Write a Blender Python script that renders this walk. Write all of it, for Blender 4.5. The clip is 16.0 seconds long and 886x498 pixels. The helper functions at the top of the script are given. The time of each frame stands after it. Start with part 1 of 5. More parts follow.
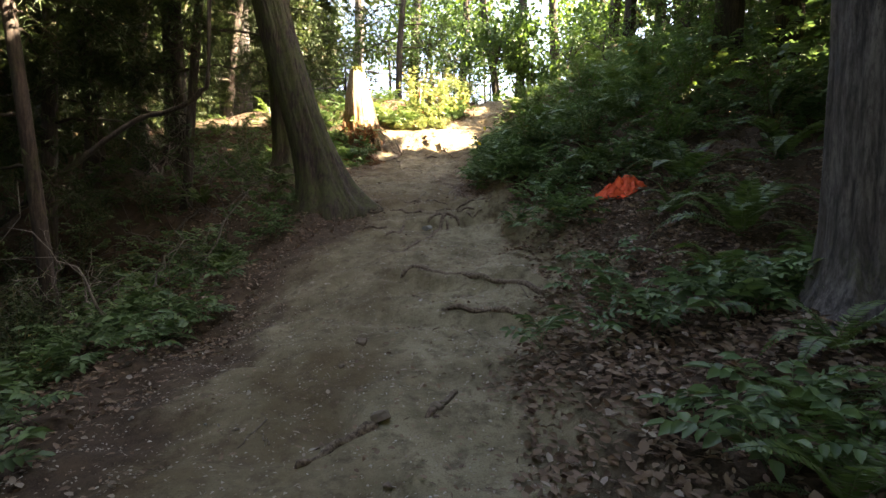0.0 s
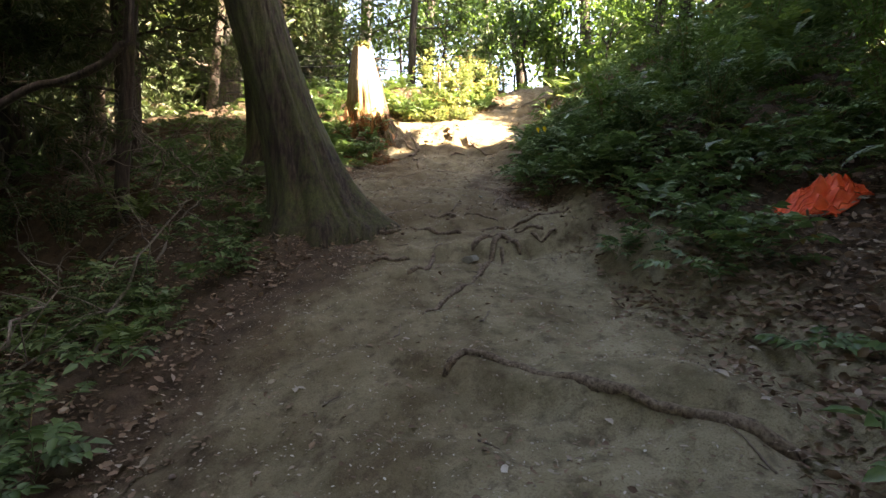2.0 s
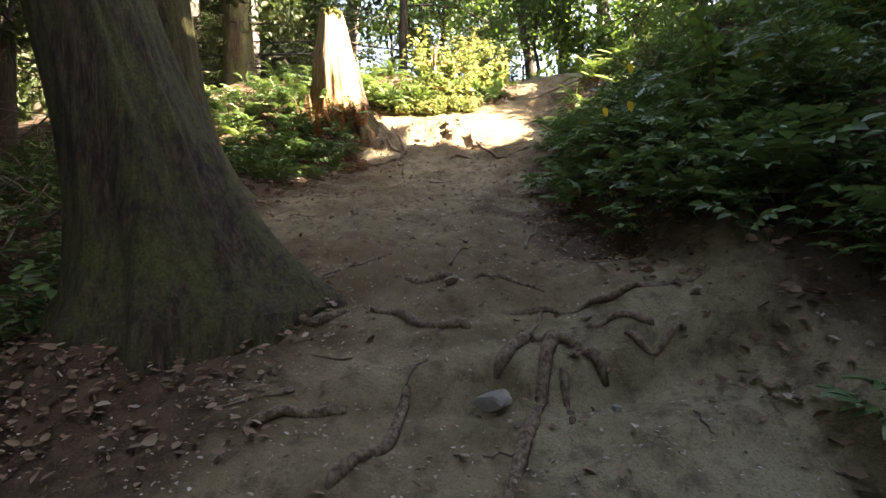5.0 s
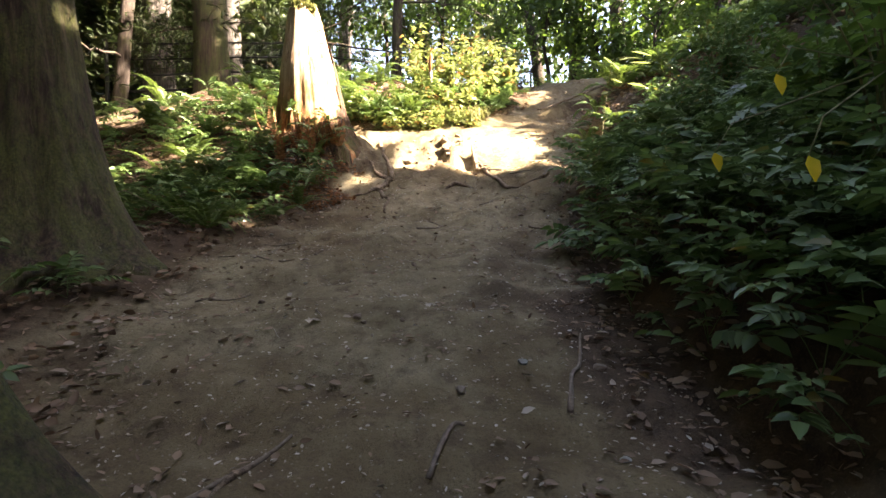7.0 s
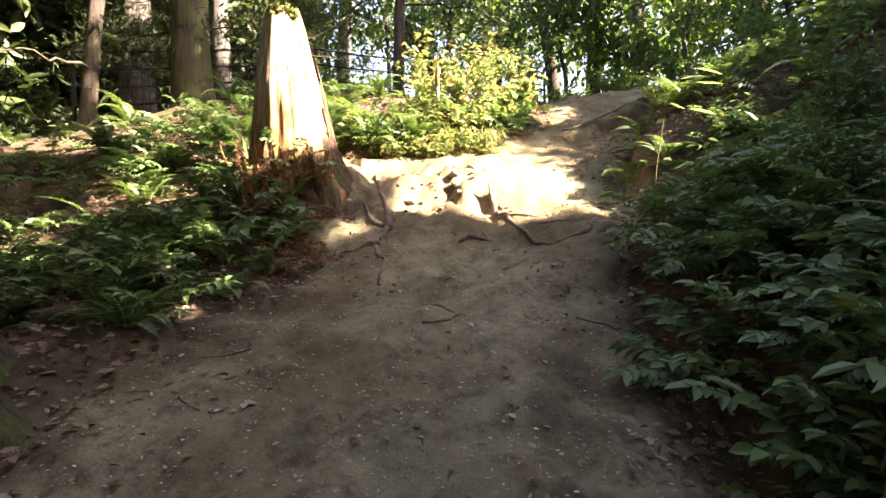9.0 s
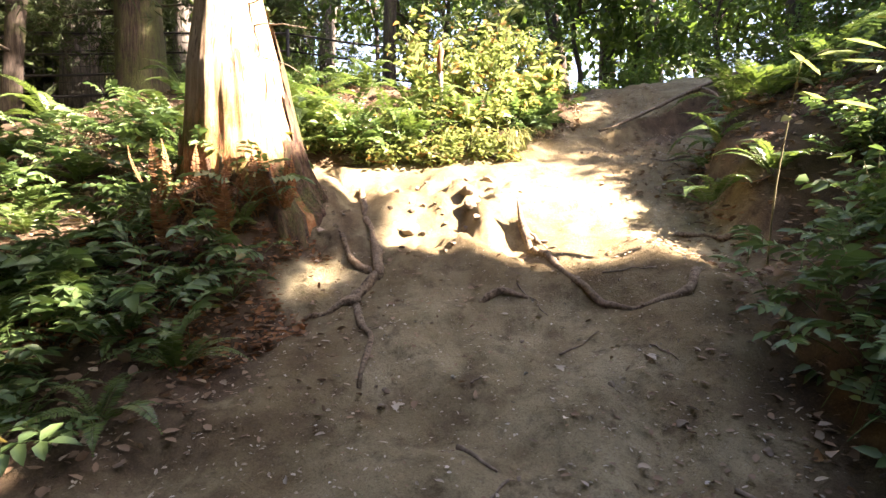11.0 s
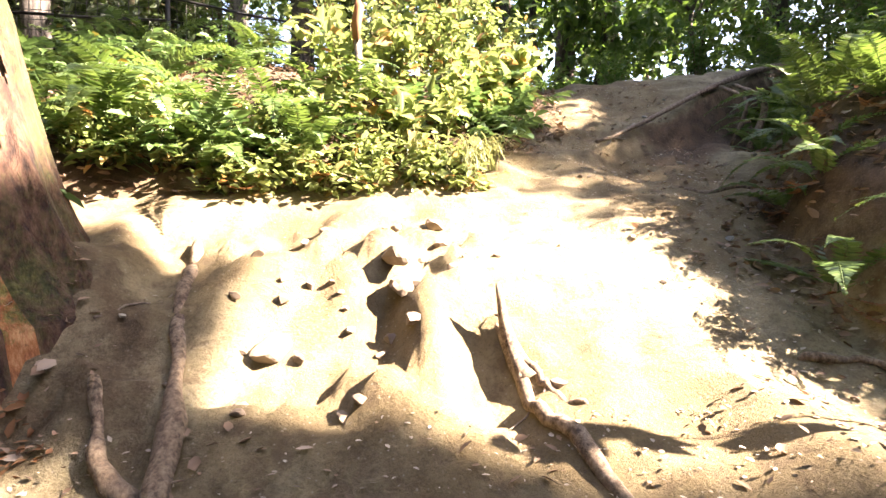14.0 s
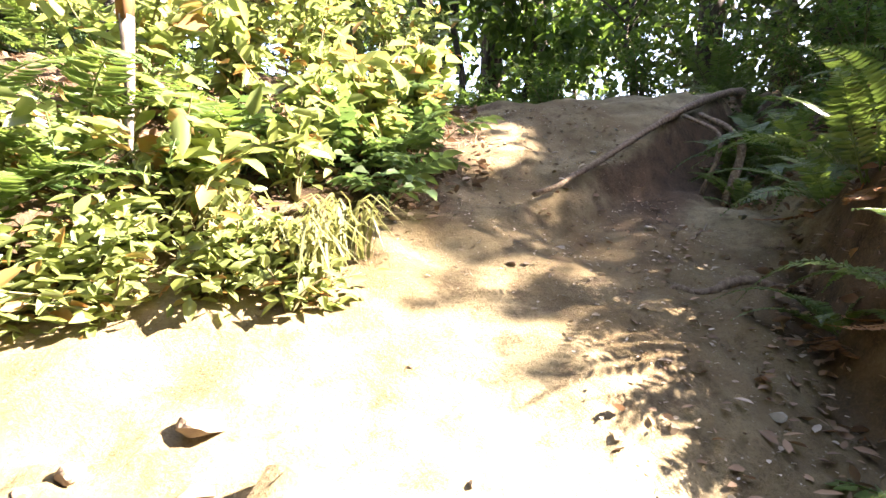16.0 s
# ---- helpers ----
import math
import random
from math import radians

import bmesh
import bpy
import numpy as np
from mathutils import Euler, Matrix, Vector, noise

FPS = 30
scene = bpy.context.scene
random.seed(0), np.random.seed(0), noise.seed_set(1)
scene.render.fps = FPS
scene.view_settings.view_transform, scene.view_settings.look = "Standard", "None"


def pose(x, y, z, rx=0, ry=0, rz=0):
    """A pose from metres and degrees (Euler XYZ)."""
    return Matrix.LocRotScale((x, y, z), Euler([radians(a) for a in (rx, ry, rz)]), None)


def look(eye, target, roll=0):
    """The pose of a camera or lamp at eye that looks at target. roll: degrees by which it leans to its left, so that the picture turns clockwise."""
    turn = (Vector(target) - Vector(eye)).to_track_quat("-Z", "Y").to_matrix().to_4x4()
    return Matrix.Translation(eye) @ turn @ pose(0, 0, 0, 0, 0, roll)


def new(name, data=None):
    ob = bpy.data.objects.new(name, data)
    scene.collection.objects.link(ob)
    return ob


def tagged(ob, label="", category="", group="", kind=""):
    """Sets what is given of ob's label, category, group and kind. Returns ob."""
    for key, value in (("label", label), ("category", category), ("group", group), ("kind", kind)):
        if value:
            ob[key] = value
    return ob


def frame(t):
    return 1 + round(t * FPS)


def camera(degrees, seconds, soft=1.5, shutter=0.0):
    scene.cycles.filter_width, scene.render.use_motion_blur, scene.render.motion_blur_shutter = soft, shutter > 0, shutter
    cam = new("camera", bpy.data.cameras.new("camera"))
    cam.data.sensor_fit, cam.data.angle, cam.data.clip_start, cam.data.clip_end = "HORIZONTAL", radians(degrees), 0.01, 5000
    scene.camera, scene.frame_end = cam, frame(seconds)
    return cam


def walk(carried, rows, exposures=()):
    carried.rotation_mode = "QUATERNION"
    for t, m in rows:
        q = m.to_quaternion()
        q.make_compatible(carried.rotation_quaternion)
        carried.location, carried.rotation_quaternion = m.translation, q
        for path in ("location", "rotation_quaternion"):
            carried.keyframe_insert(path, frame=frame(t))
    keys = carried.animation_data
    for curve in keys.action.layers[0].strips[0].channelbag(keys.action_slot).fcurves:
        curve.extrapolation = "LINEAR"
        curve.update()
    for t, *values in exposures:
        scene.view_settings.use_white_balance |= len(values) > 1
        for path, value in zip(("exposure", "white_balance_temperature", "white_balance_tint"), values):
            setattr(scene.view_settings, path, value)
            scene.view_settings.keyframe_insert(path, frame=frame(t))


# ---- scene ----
cam = camera(82.7, 16.0)
METRES, EYE, TILT, LEAN, TURN = 16.0, 1.45, -3.0, 0.0, 0.0
ROWS = [
    (0.0, 0.0, 0.0, 0.0, 0.0, 0.0, 0.0),
    (0.5, -0.0093, 0.0501, 0.0105, 0.22, 0.08, -0.1),
    (1.0, -0.0208, 0.1015, 0.0153, 0.42, 0.12, 0.01),
    (1.5, -0.0225, 0.1508, 0.0242, 0.62, 0.27, 0.12),
    (2.0, -0.0309, 0.1984, 0.0275, 0.82, 0.33, 0.05),
    (2.5, -0.0336, 0.2418, 0.0297, 0.96, 0.36, 0.26),
    (3.0, -0.0336, 0.2776, 0.0416, 1.09, 0.67, 0.18),
    (5.5, -0.0244, 0.422, 0.0782, 0.93, 0.71, 0.42),
    (6.0, -0.0182, 0.4513, 0.0966, 0.88, 0.89, 0.31),
    (6.5, -0.0223, 0.4753, 0.1029, 1.12, 0.89, 0.1),
    (7.0, -0.0238, 0.5006, 0.108, 1.22, 0.99, 0.22),
    (7.5, -0.0216, 0.525, 0.122, 1.4, 1.1, 0.22),
    (8.0, -0.0233, 0.5443, 0.125, 1.58, 0.98, 0.13),
    (8.5, -0.0263, 0.5645, 0.1411, 1.75, 1.08, 0.19),
    (11.0, -0.0453, 0.701, 0.1854, 0.48, 0.85, 0.26),
    (11.5, -0.0437, 0.7266, 0.1981, -0.15, 0.92, 0.11),
    (12.0, -0.0475, 0.7576, 0.2032, -2.46, 0.8, -0.04),
    (12.5, -0.0464, 0.7838, 0.2072, -4.88, 0.95, 0.08),
    (13.0, -0.0424, 0.8041, 0.2169, -5.15, 1.1, 0.02),
    (13.5, -0.043, 0.822, 0.2213, -5.37, 1.02, -0.06),
    (14.0, -0.0362, 0.8441, 0.224, -6.37, 0.82, 0.18),
    (14.5, -0.0207, 0.8712, 0.2385, -7.78, 0.89, 0.17),
    (15.0, -0.017, 0.8923, 0.2466, -8.05, 0.88, -0.05),
    (15.5, -0.0126, 0.9204, 0.257, -10.04, 0.83, -0.16),
    (16.0, -0.0013, 0.9367, 0.2632, -14.59, 0.98, -0.09),
]
walk(cam, [(t, pose(0, 0, EYE, TILT, LEAN, TURN) @ pose(METRES * x, METRES * y, METRES * z, 90 + pitch, roll, yaw)) for t, x, y, z, yaw, pitch, roll in ROWS], exposures=[(0, 4.25, 7900, 22), (3, 4.12, 7750, 23), (5.5, 3.93, 7550, 24), (7, 3.84, 7450, 25), (8.5, 3.77, 7450, 26), (11, 3.83, 7300, 28), (12.5, 3.83, 7150, 29), (14.5, 3.93, 7050, 28), (16, 3.98, 7000, 27)])

TAU = 2 * math.pi

# ---- light ----
SUN_DIR = Vector((0.78, -0.20, 0.60)).normalized()      # towards the sun
elev = math.asin(SUN_DIR.z)
azim = math.atan2(SUN_DIR.x, SUN_DIR.y)
world = bpy.data.worlds.new("sky")
scene.world = world
world.use_nodes = True
wn = world.node_tree
sky = wn.nodes.new("ShaderNodeTexSky")
sky.sky_type, sky.sun_disc, sky.sun_elevation, sky.sun_rotation = "NISHITA", False, elev, azim
sky.air_density, sky.dust_density, sky.ozone_density = 1.0, 2.5, 1.0
wn.links.new(sky.outputs[0], wn.nodes["Background"].inputs[0])
wn.nodes["Background"].inputs[1].default_value = 0.085
sun_data = bpy.data.lights.new("sun", "SUN")
sun_data.energy, sun_data.angle, sun_data.color = 5.0, radians(0.6), (1.0, 0.93, 0.80)
sun = new("sun", sun_data)
sun.matrix_world = look((0, 0, 30), Vector((0, 0, 30)) - SUN_DIR)

# ---- materials ----


def material(name):
    m = bpy.data.materials.new(name)
    m.use_nodes = True
    t = m.node_tree
    return m, t, t.nodes, t.links, t.nodes["Principled BSDF"]


def noise_node(t, scale, detail=5.0, vec=None, rough=0.6):
    n = t.nodes.new("ShaderNodeTexNoise")
    n.inputs["Scale"].default_value, n.inputs["Detail"].default_value, n.inputs["Roughness"].default_value = scale, detail, rough
    if vec is not None:
        t.links.new(vec, n.inputs["Vector"])
    return n.outputs["Fac"]


def ramp(t, fac, *stops):
    n = t.nodes.new("ShaderNodeValToRGB")
    cr = n.color_ramp
    while len(cr.elements) < len(stops):
        cr.elements.new(0.5)
    for e, (p, c) in zip(cr.elements, stops):
        e.position, e.color = p, (*c, 1)
    t.links.new(fac, n.inputs[0])
    return n.outputs[0]


def mix(t, fac, a, b):
    n = t.nodes.new("ShaderNodeMix")
    n.data_type = "RGBA"
    for s, v in ((n.inputs[0], fac), (n.inputs[6], a), (n.inputs[7], b)):
        if isinstance(v, (int, float)):
            s.default_value = v
        elif isinstance(v, tuple):
            s.default_value = (*v, 1)
        else:
            t.links.new(v, s)
    return n.outputs[2]


def bump(t, p, height, strength, distance):
    n = t.nodes.new("ShaderNodeBump")
    n.inputs["Strength"].default_value, n.inputs["Distance"].default_value = strength, distance
    t.links.new(height, n.inputs["Height"])
    t.links.new(n.outputs[0], p.inputs["Normal"])


def coords(t, scale=(1, 1, 1)):
    c = t.nodes.new("ShaderNodeTexCoord")
    mp = t.nodes.new("ShaderNodeMapping")
    mp.inputs["Scale"].default_value = scale
    t.links.new(c.outputs["Object"], mp.inputs[0])
    return mp.outputs[0]


def leaf_material(name, dark, light, dry=None, translucent=0.35, rough=0.45, dry_at=0.93):
    m, t, n, l, p = material(name)
    rnd = n.new("ShaderNodeNewGeometry").outputs["Random Per Island"]
    stops = [(0.0, dark), (0.75, light)]
    if dry:
        stops += [(dry_at, light), (dry_at + 0.02, dry)]
    col = ramp(t, rnd, *stops)
    big = noise_node(t, 9.0, 3.0, coords(t))
    col = mix(t, ramp(t, big, (0.35, (0, 0, 0)), (0.7, (0.6, 0.6, 0.6))), col, light)
    l.new(col, p.inputs["Base Color"])
    p.inputs["Roughness"].default_value = rough
    tr = n.new("ShaderNodeBsdfTranslucent")
    hs = n.new("ShaderNodeHueSaturation")
    hs.inputs["Hue"].default_value, hs.inputs["Saturation"].default_value, hs.inputs["Value"].default_value = 0.485, 1.15, 1.5
    l.new(col, hs.inputs["Color"])
    l.new(hs.outputs[0], tr.inputs[0])
    mx = n.new("ShaderNodeMixShader")
    mx.inputs[0].default_value = translucent
    l.new(p.outputs[0], mx.inputs[1])
    l.new(tr.outputs[0], mx.inputs[2])
    l.new(mx.outputs[0], n["Material Output"].inputs[0])
    return m


def bark_material(name, dark, mid, pale, moss=0.0, stretch=0.12, scale=14.0, relief=0.02):
    m, t, n, l, p = material(name)
    v = coords(t, (1, 1, stretch))
    fine = noise_node(t, scale * 2.2, 9.0, v, 0.7)
    broad = noise_node(t, 1.6, 4.0, coords(t))
    col = ramp(t, fine, (0.38, dark), (0.48, mid), (0.62, pale))
    flake = noise_node(t, scale * 5.0, 8.0, coords(t, (1, 1, 0.3)), 0.8)
    col = mix(t, ramp(t, flake, (0.36, (0.75, 0.75, 0.75)), (0.52, (0, 0, 0))), col, dark)
    col = mix(t, ramp(t, broad, (0.4, (0, 0, 0)), (0.75, (0.5, 0.5, 0.5))), col, mid)
    if moss:
        mo = noise_node(t, 3.1, 8.0, coords(t, (1, 1, 0.45)), 0.78)
        green = ramp(t, noise_node(t, 60.0, 3.0, coords(t)), (0.3, (0.035, 0.05, 0.012)), (0.7, (0.13, 0.15, 0.035)))
        col = mix(t, ramp(t, mo, (0.62 - moss * 0.3, (0, 0, 0)), (0.78 - moss * 0.3, (0.8, 0.8, 0.8))), col, green)
    l.new(col, p.inputs["Base Color"])
    p.inputs["Roughness"].default_value = 0.9
    bump(t, p, fine, 0.9, relief)
    return m


def plain_material(name, a, b, scale=20.0, rough=0.85, relief=0.004, dots=None):
    m, t, n, l, p = material(name)
    f = noise_node(t, scale, 6.0, coords(t))
    col = ramp(t, f, (0.32, a), (0.68, b))
    broad = noise_node(t, scale * 0.12, 3.0, coords(t))
    col = mix(t, ramp(t, broad, (0.4, (0, 0, 0)), (0.7, (0.45, 0.45, 0.45))), col, dots or a)
    l.new(col, p.inputs["Base Color"])
    p.inputs["Roughness"].default_value = rough
    bump(t, p, f, 0.6, relief)
    return m


def ground_material():
    m, t, n, l, p = material("forest_soil")
    v = coords(t)
    at = n.new("ShaderNodeAttribute")
    at.attribute_name = "trodden"
    broad = noise_node(t, 0.55, 4.0, v)
    patch = noise_node(t, 2.3, 7.0, v, 0.68)
    mid = noise_node(t, 7.0, 7.0, v, 0.7)
    grit = noise_node(t, 85.0, 8.0, v, 0.75)
    brown = ramp(t, patch, (0.32, (0.112, 0.082, 0.042)), (0.5, (0.168, 0.13, 0.068)), (0.68, (0.22, 0.178, 0.10)))
    olive = ramp(t, patch, (0.32, (0.145, 0.122, 0.064)), (0.5, (0.285, 0.25, 0.15)), (0.7, (0.385, 0.34, 0.215)))
    worn_ = n.new("ShaderNodeAttribute")
    worn_.attribute_name = "pale"
    sh = n.new("ShaderNodeMath")
    sh.operation = "MULTIPLY_ADD"
    l.new(worn_.outputs["Fac"], sh.inputs[0])
    sh.inputs[1].default_value = 0.22
    l.new(broad, sh.inputs[2])
    dirt = mix(t, ramp(t, sh.outputs[0], (0.42, (0, 0, 0)), (0.64, (1, 1, 1))), brown, olive)
    dirt = mix(t, ramp(t, mid, (0.36, (0.7, 0.7, 0.7)), (0.50, (0, 0, 0))), dirt, (0.095, 0.07, 0.042))
    dirt = mix(t, ramp(t, grit, (0.36, (0.55, 0.55, 0.55)), (0.50, (0, 0, 0))), dirt, (0.085, 0.064, 0.04))
    dirt = mix(t, ramp(t, grit, (0.62, (0, 0, 0)), (0.76, (0.4, 0.4, 0.4))), dirt, (0.38, 0.34, 0.25))
    # sparse grains of gravel
    vo = n.new("ShaderNodeTexVoronoi")
    vo.inputs["Scale"].default_value = 30.0
    l.new(v, vo.inputs["Vector"])
    dirt = mix(t, ramp(t, vo.outputs["Distance"], (0.09, (0.65, 0.65, 0.65)), (0.16, (0, 0, 0))), dirt, (0.30, 0.27, 0.20))
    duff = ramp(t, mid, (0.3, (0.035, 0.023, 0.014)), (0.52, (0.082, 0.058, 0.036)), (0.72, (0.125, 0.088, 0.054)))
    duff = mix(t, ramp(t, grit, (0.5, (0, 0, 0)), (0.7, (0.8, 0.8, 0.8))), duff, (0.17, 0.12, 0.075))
    edge = n.new("ShaderNodeMath")
    edge.operation = "ADD"
    sub = n.new("ShaderNodeMath")
    sub.operation = "MULTIPLY_ADD"
    l.new(patch, sub.inputs[0])
    sub.inputs[1].default_value, sub.inputs[2].default_value = 1.3, -0.65
    l.new(at.outputs["Fac"], edge.inputs[0])
    l.new(sub.outputs[0], edge.inputs[1])
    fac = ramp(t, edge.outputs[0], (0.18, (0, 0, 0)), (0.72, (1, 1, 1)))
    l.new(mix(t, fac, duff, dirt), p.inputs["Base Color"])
    p.inputs["Roughness"].default_value = 0.95
    p.inputs["Specular IOR Level"].default_value = 0.2
    clods = n.new("ShaderNodeBump")
    clods.inputs["Strength"].default_value, clods.inputs["Distance"].default_value = 0.8, 0.028
    l.new(mid, clods.inputs["Height"])
    bump(t, p, grit, 0.8, 0.009)
    for q in n:
        if q.type == "BUMP" and q != clods:
            l.new(clods.outputs[0], q.inputs["Normal"])
    return m


SOIL = ground_material()
BARK = bark_material("cedar_bark", (0.010, 0.006, 0.004), (0.040, 0.025, 0.014), (0.115, 0.085, 0.052), moss=0.66, stretch=0.06, scale=13.0, relief=0.035)
BARK_GREY = bark_material("grey_fir_bark", (0.032, 0.028, 0.023), (0.095, 0.084, 0.07), (0.20, 0.18, 0.152), moss=0.15, scale=10.0)
BARK_DARK = bark_material("dark_bark", (0.016, 0.012, 0.008), (0.046, 0.034, 0.024), (0.095, 0.074, 0.055), moss=0.3)


def stump_material():
    """Sun-bleached wood with dark drying checks, turning to rusty rot towards the foot."""
    m, t, n, l, p = material("weathered_stump_wood")
    v = coords(t, (1, 1, 0.05))
    fine = noise_node(t, 30.0, 9.0, v, 0.7)
    pale = ramp(t, fine, (0.34, (0.10, 0.05, 0.025)), (0.42, (0.36, 0.25, 0.14)), (0.62, (0.52, 0.40, 0.26)))
    rust = ramp(t, noise_node(t, 22.0, 8.0, coords(t, (1, 1, 0.22)), 0.7), (0.34, (0.06, 0.02, 0.008)), (0.5, (0.32, 0.13, 0.045)), (0.66, (0.50, 0.30, 0.14)))
    sep = n.new("ShaderNodeSeparateXYZ")
    l.new(coords(t), sep.inputs[0])
    low = n.new("ShaderNodeMath")
    low.operation = "MULTIPLY_ADD"
    l.new(noise_node(t, 3.0, 7.0, coords(t, (1, 1, 0.35)), 0.7), low.inputs[0])
    low.inputs[1].default_value = 2.4
    l.new(sep.outputs[2], low.inputs[2])
    span = n.new("ShaderNodeMapRange")
    span.inputs[1].default_value, span.inputs[2].default_value, span.inputs[3].default_value, span.inputs[4].default_value = 5.65, 6.45, 1.0, 0.0
    l.new(low.outputs[0], span.inputs[0])
    col = mix(t, span.outputs[0], pale, rust)
    green = ramp(t, noise_node(t, 70.0, 3.0, coords(t)), (0.3, (0.05, 0.06, 0.012)), (0.7, (0.20, 0.20, 0.05)))
    moss = n.new("ShaderNodeMath")
    moss.operation = "MULTIPLY"
    l.new(ramp(t, noise_node(t, 4.2, 9.0, coords(t, (1, 1, 0.8)), 0.75), (0.47, (0, 0, 0)), (0.54, (0.9, 0.9, 0.9))), moss.inputs[0])
    l.new(span.outputs[0], moss.inputs[1])
    col = mix(t, moss.outputs[0], col, green)
    crack = noise_node(t, 9.0, 6.0, coords(t, (1, 1, 0.07)), 0.6)
    col = mix(t, ramp(t, crack, (0.345, (0.9, 0.9, 0.9)), (0.375, (0, 0, 0))), col, (0.05, 0.025, 0.012))
    l.new(col, p.inputs["Base Color"])
    p.inputs["Roughness"].default_value = 0.9
    bump(t, p, fine, 0.9, 0.03)
    return m


STUMP_WOOD = stump_material()
STUMP_BARK = bark_material("rotten_red_bark", (0.022, 0.011, 0.007), (0.08, 0.04, 0.022), (0.16, 0.10, 0.06), moss=0.55, stretch=0.3, scale=9.0, relief=0.06)
ROOT = bark_material("root_bark", (0.05, 0.034, 0.021), (0.17, 0.125, 0.08), (0.31, 0.245, 0.165), stretch=0.9, scale=16.0, relief=0.008)
DEADWOOD = bark_material("dead_wood", (0.09, 0.075, 0.06), (0.19, 0.165, 0.135), (0.33, 0.30, 0.25), moss=0.2, stretch=0.4, scale=22.0, relief=0.006)
TWIG = plain_material("twig", (0.12, 0.09, 0.065), (0.28, 0.23, 0.17), 40.0)
STONE = plain_material("trail_stone", (0.15, 0.115, 0.08), (0.27, 0.22, 0.16), 18.0, 0.85, 0.008)
PALE_STONE = plain_material("pale_stone", (0.22, 0.22, 0.18), (0.36, 0.36, 0.30), 22.0, 0.8, 0.006)
MOSS = plain_material("moss", (0.05, 0.065, 0.012), (0.19, 0.20, 0.045), 45.0, 1.0, 0.02)
STEM = plain_material("green_stem", (0.10, 0.10, 0.04), (0.20, 0.17, 0.08), 30.0)
FENCE = plain_material("dark_fence_steel", (0.012, 0.012, 0.012), (0.03, 0.028, 0.026), 30.0, 0.6)
FERN = leaf_material("fern_green", (0.042, 0.085, 0.022), (0.11, 0.175, 0.05), (0.16, 0.10, 0.04), 0.35, 0.32, 0.955)
FERN_DEAD = leaf_material("dead_fern_brown", (0.13, 0.06, 0.025), (0.26, 0.14, 0.06), None, 0.2, 0.8)
LOW_LEAF = leaf_material("low_plant_leaf", (0.04, 0.09, 0.035), (0.12, 0.20, 0.068), (0.20, 0.15, 0.035), 0.25, 0.48, 0.965)
BUSH_LEAF = leaf_material("bush_leaf", (0.085, 0.13, 0.042), (0.225, 0.28, 0.105), (0.30, 0.17, 0.07), 0.42, 0.3, 0.92)
TREE_LEAF = leaf_material("tree_leaf", (0.034, 0.076, 0.02), (0.09, 0.16, 0.042), None, 0.45, 0.45)
SHADE_LEAF = leaf_material("shade_leaf", (0.022, 0.05, 0.014), (0.06, 0.11, 0.028), None, 0.4, 0.5)
CONIFER = leaf_material("conifer_spray", (0.02, 0.042, 0.014), (0.055, 0.085, 0.025), (0.10, 0.075, 0.04), 0.25, 0.55, 0.9)
GRASS = leaf_material("grass_blade", (0.09, 0.12, 0.04), (0.20, 0.21, 0.09), None, 0.4, 0.5)
LITTER = leaf_material("dead_leaf", (0.085, 0.052, 0.03), (0.27, 0.19, 0.12), (0.40, 0.34, 0.26), 0.12, 0.8, 0.9)
CHIP = leaf_material("pale_leaf_scrap", (0.20, 0.16, 0.11), (0.45, 0.40, 0.31), (0.6, 0.56, 0.48), 0.1, 0.8, 0.9)
YELLOW = leaf_material("yellow_leaf", (0.45, 0.36, 0.03), (0.6, 0.5, 0.06), None, 0.45, 0.5)
ORANGE = plain_material("orange_plastic_net", (0.80, 0.075, 0.012), (0.95, 0.15, 0.03), 25.0, 0.55, 0.01)

# ---- mesh tools ----
rng = np.random.default_rng(7)
GRID = np.random.default_rng(3).random((256, 256))


def vnoise(x, y, size=1.0):
    """Smooth value noise, -1 to 1, over arrays."""
    x, y = np.asarray(x, float) / size + 57.3, np.asarray(y, float) / size + 91.7
    i, j = np.floor(x).astype(int), np.floor(y).astype(int)
    u, v = x - i, y - j
    u, v = u * u * (3 - 2 * u), v * v * (3 - 2 * v)
    g = lambda a, b: GRID[a % 256, b % 256]
    return 2 * ((g(i, j) * (1 - u) + g(i + 1, j) * u) * (1 - v) + (g(i, j + 1) * (1 - u) + g(i + 1, j + 1) * u) * v) - 1


def smooth(a, b, x):
    t = np.clip((np.asarray(x, float) - a) / (b - a), 0, 1)
    return t * t * (3 - 2 * t)


def table(pairs, blur=0.35):
    """A smoothed curve through (y, value) pairs."""
    ys = np.arange(-60, 90, 0.05)
    v = np.interp(ys, [p[0] for p in pairs], [p[1] for p in pairs])
    k = np.exp(-0.5 * (np.arange(-40, 41) * 0.05 / blur) ** 2)
    v = np.convolve(np.pad(v, 40, mode="edge"), k / k.sum(), mode="valid")
    return lambda y: np.interp(y, ys, v)


def unit(v):
    return v / np.maximum(np.linalg.norm(v, axis=-1, keepdims=True), 1e-9)


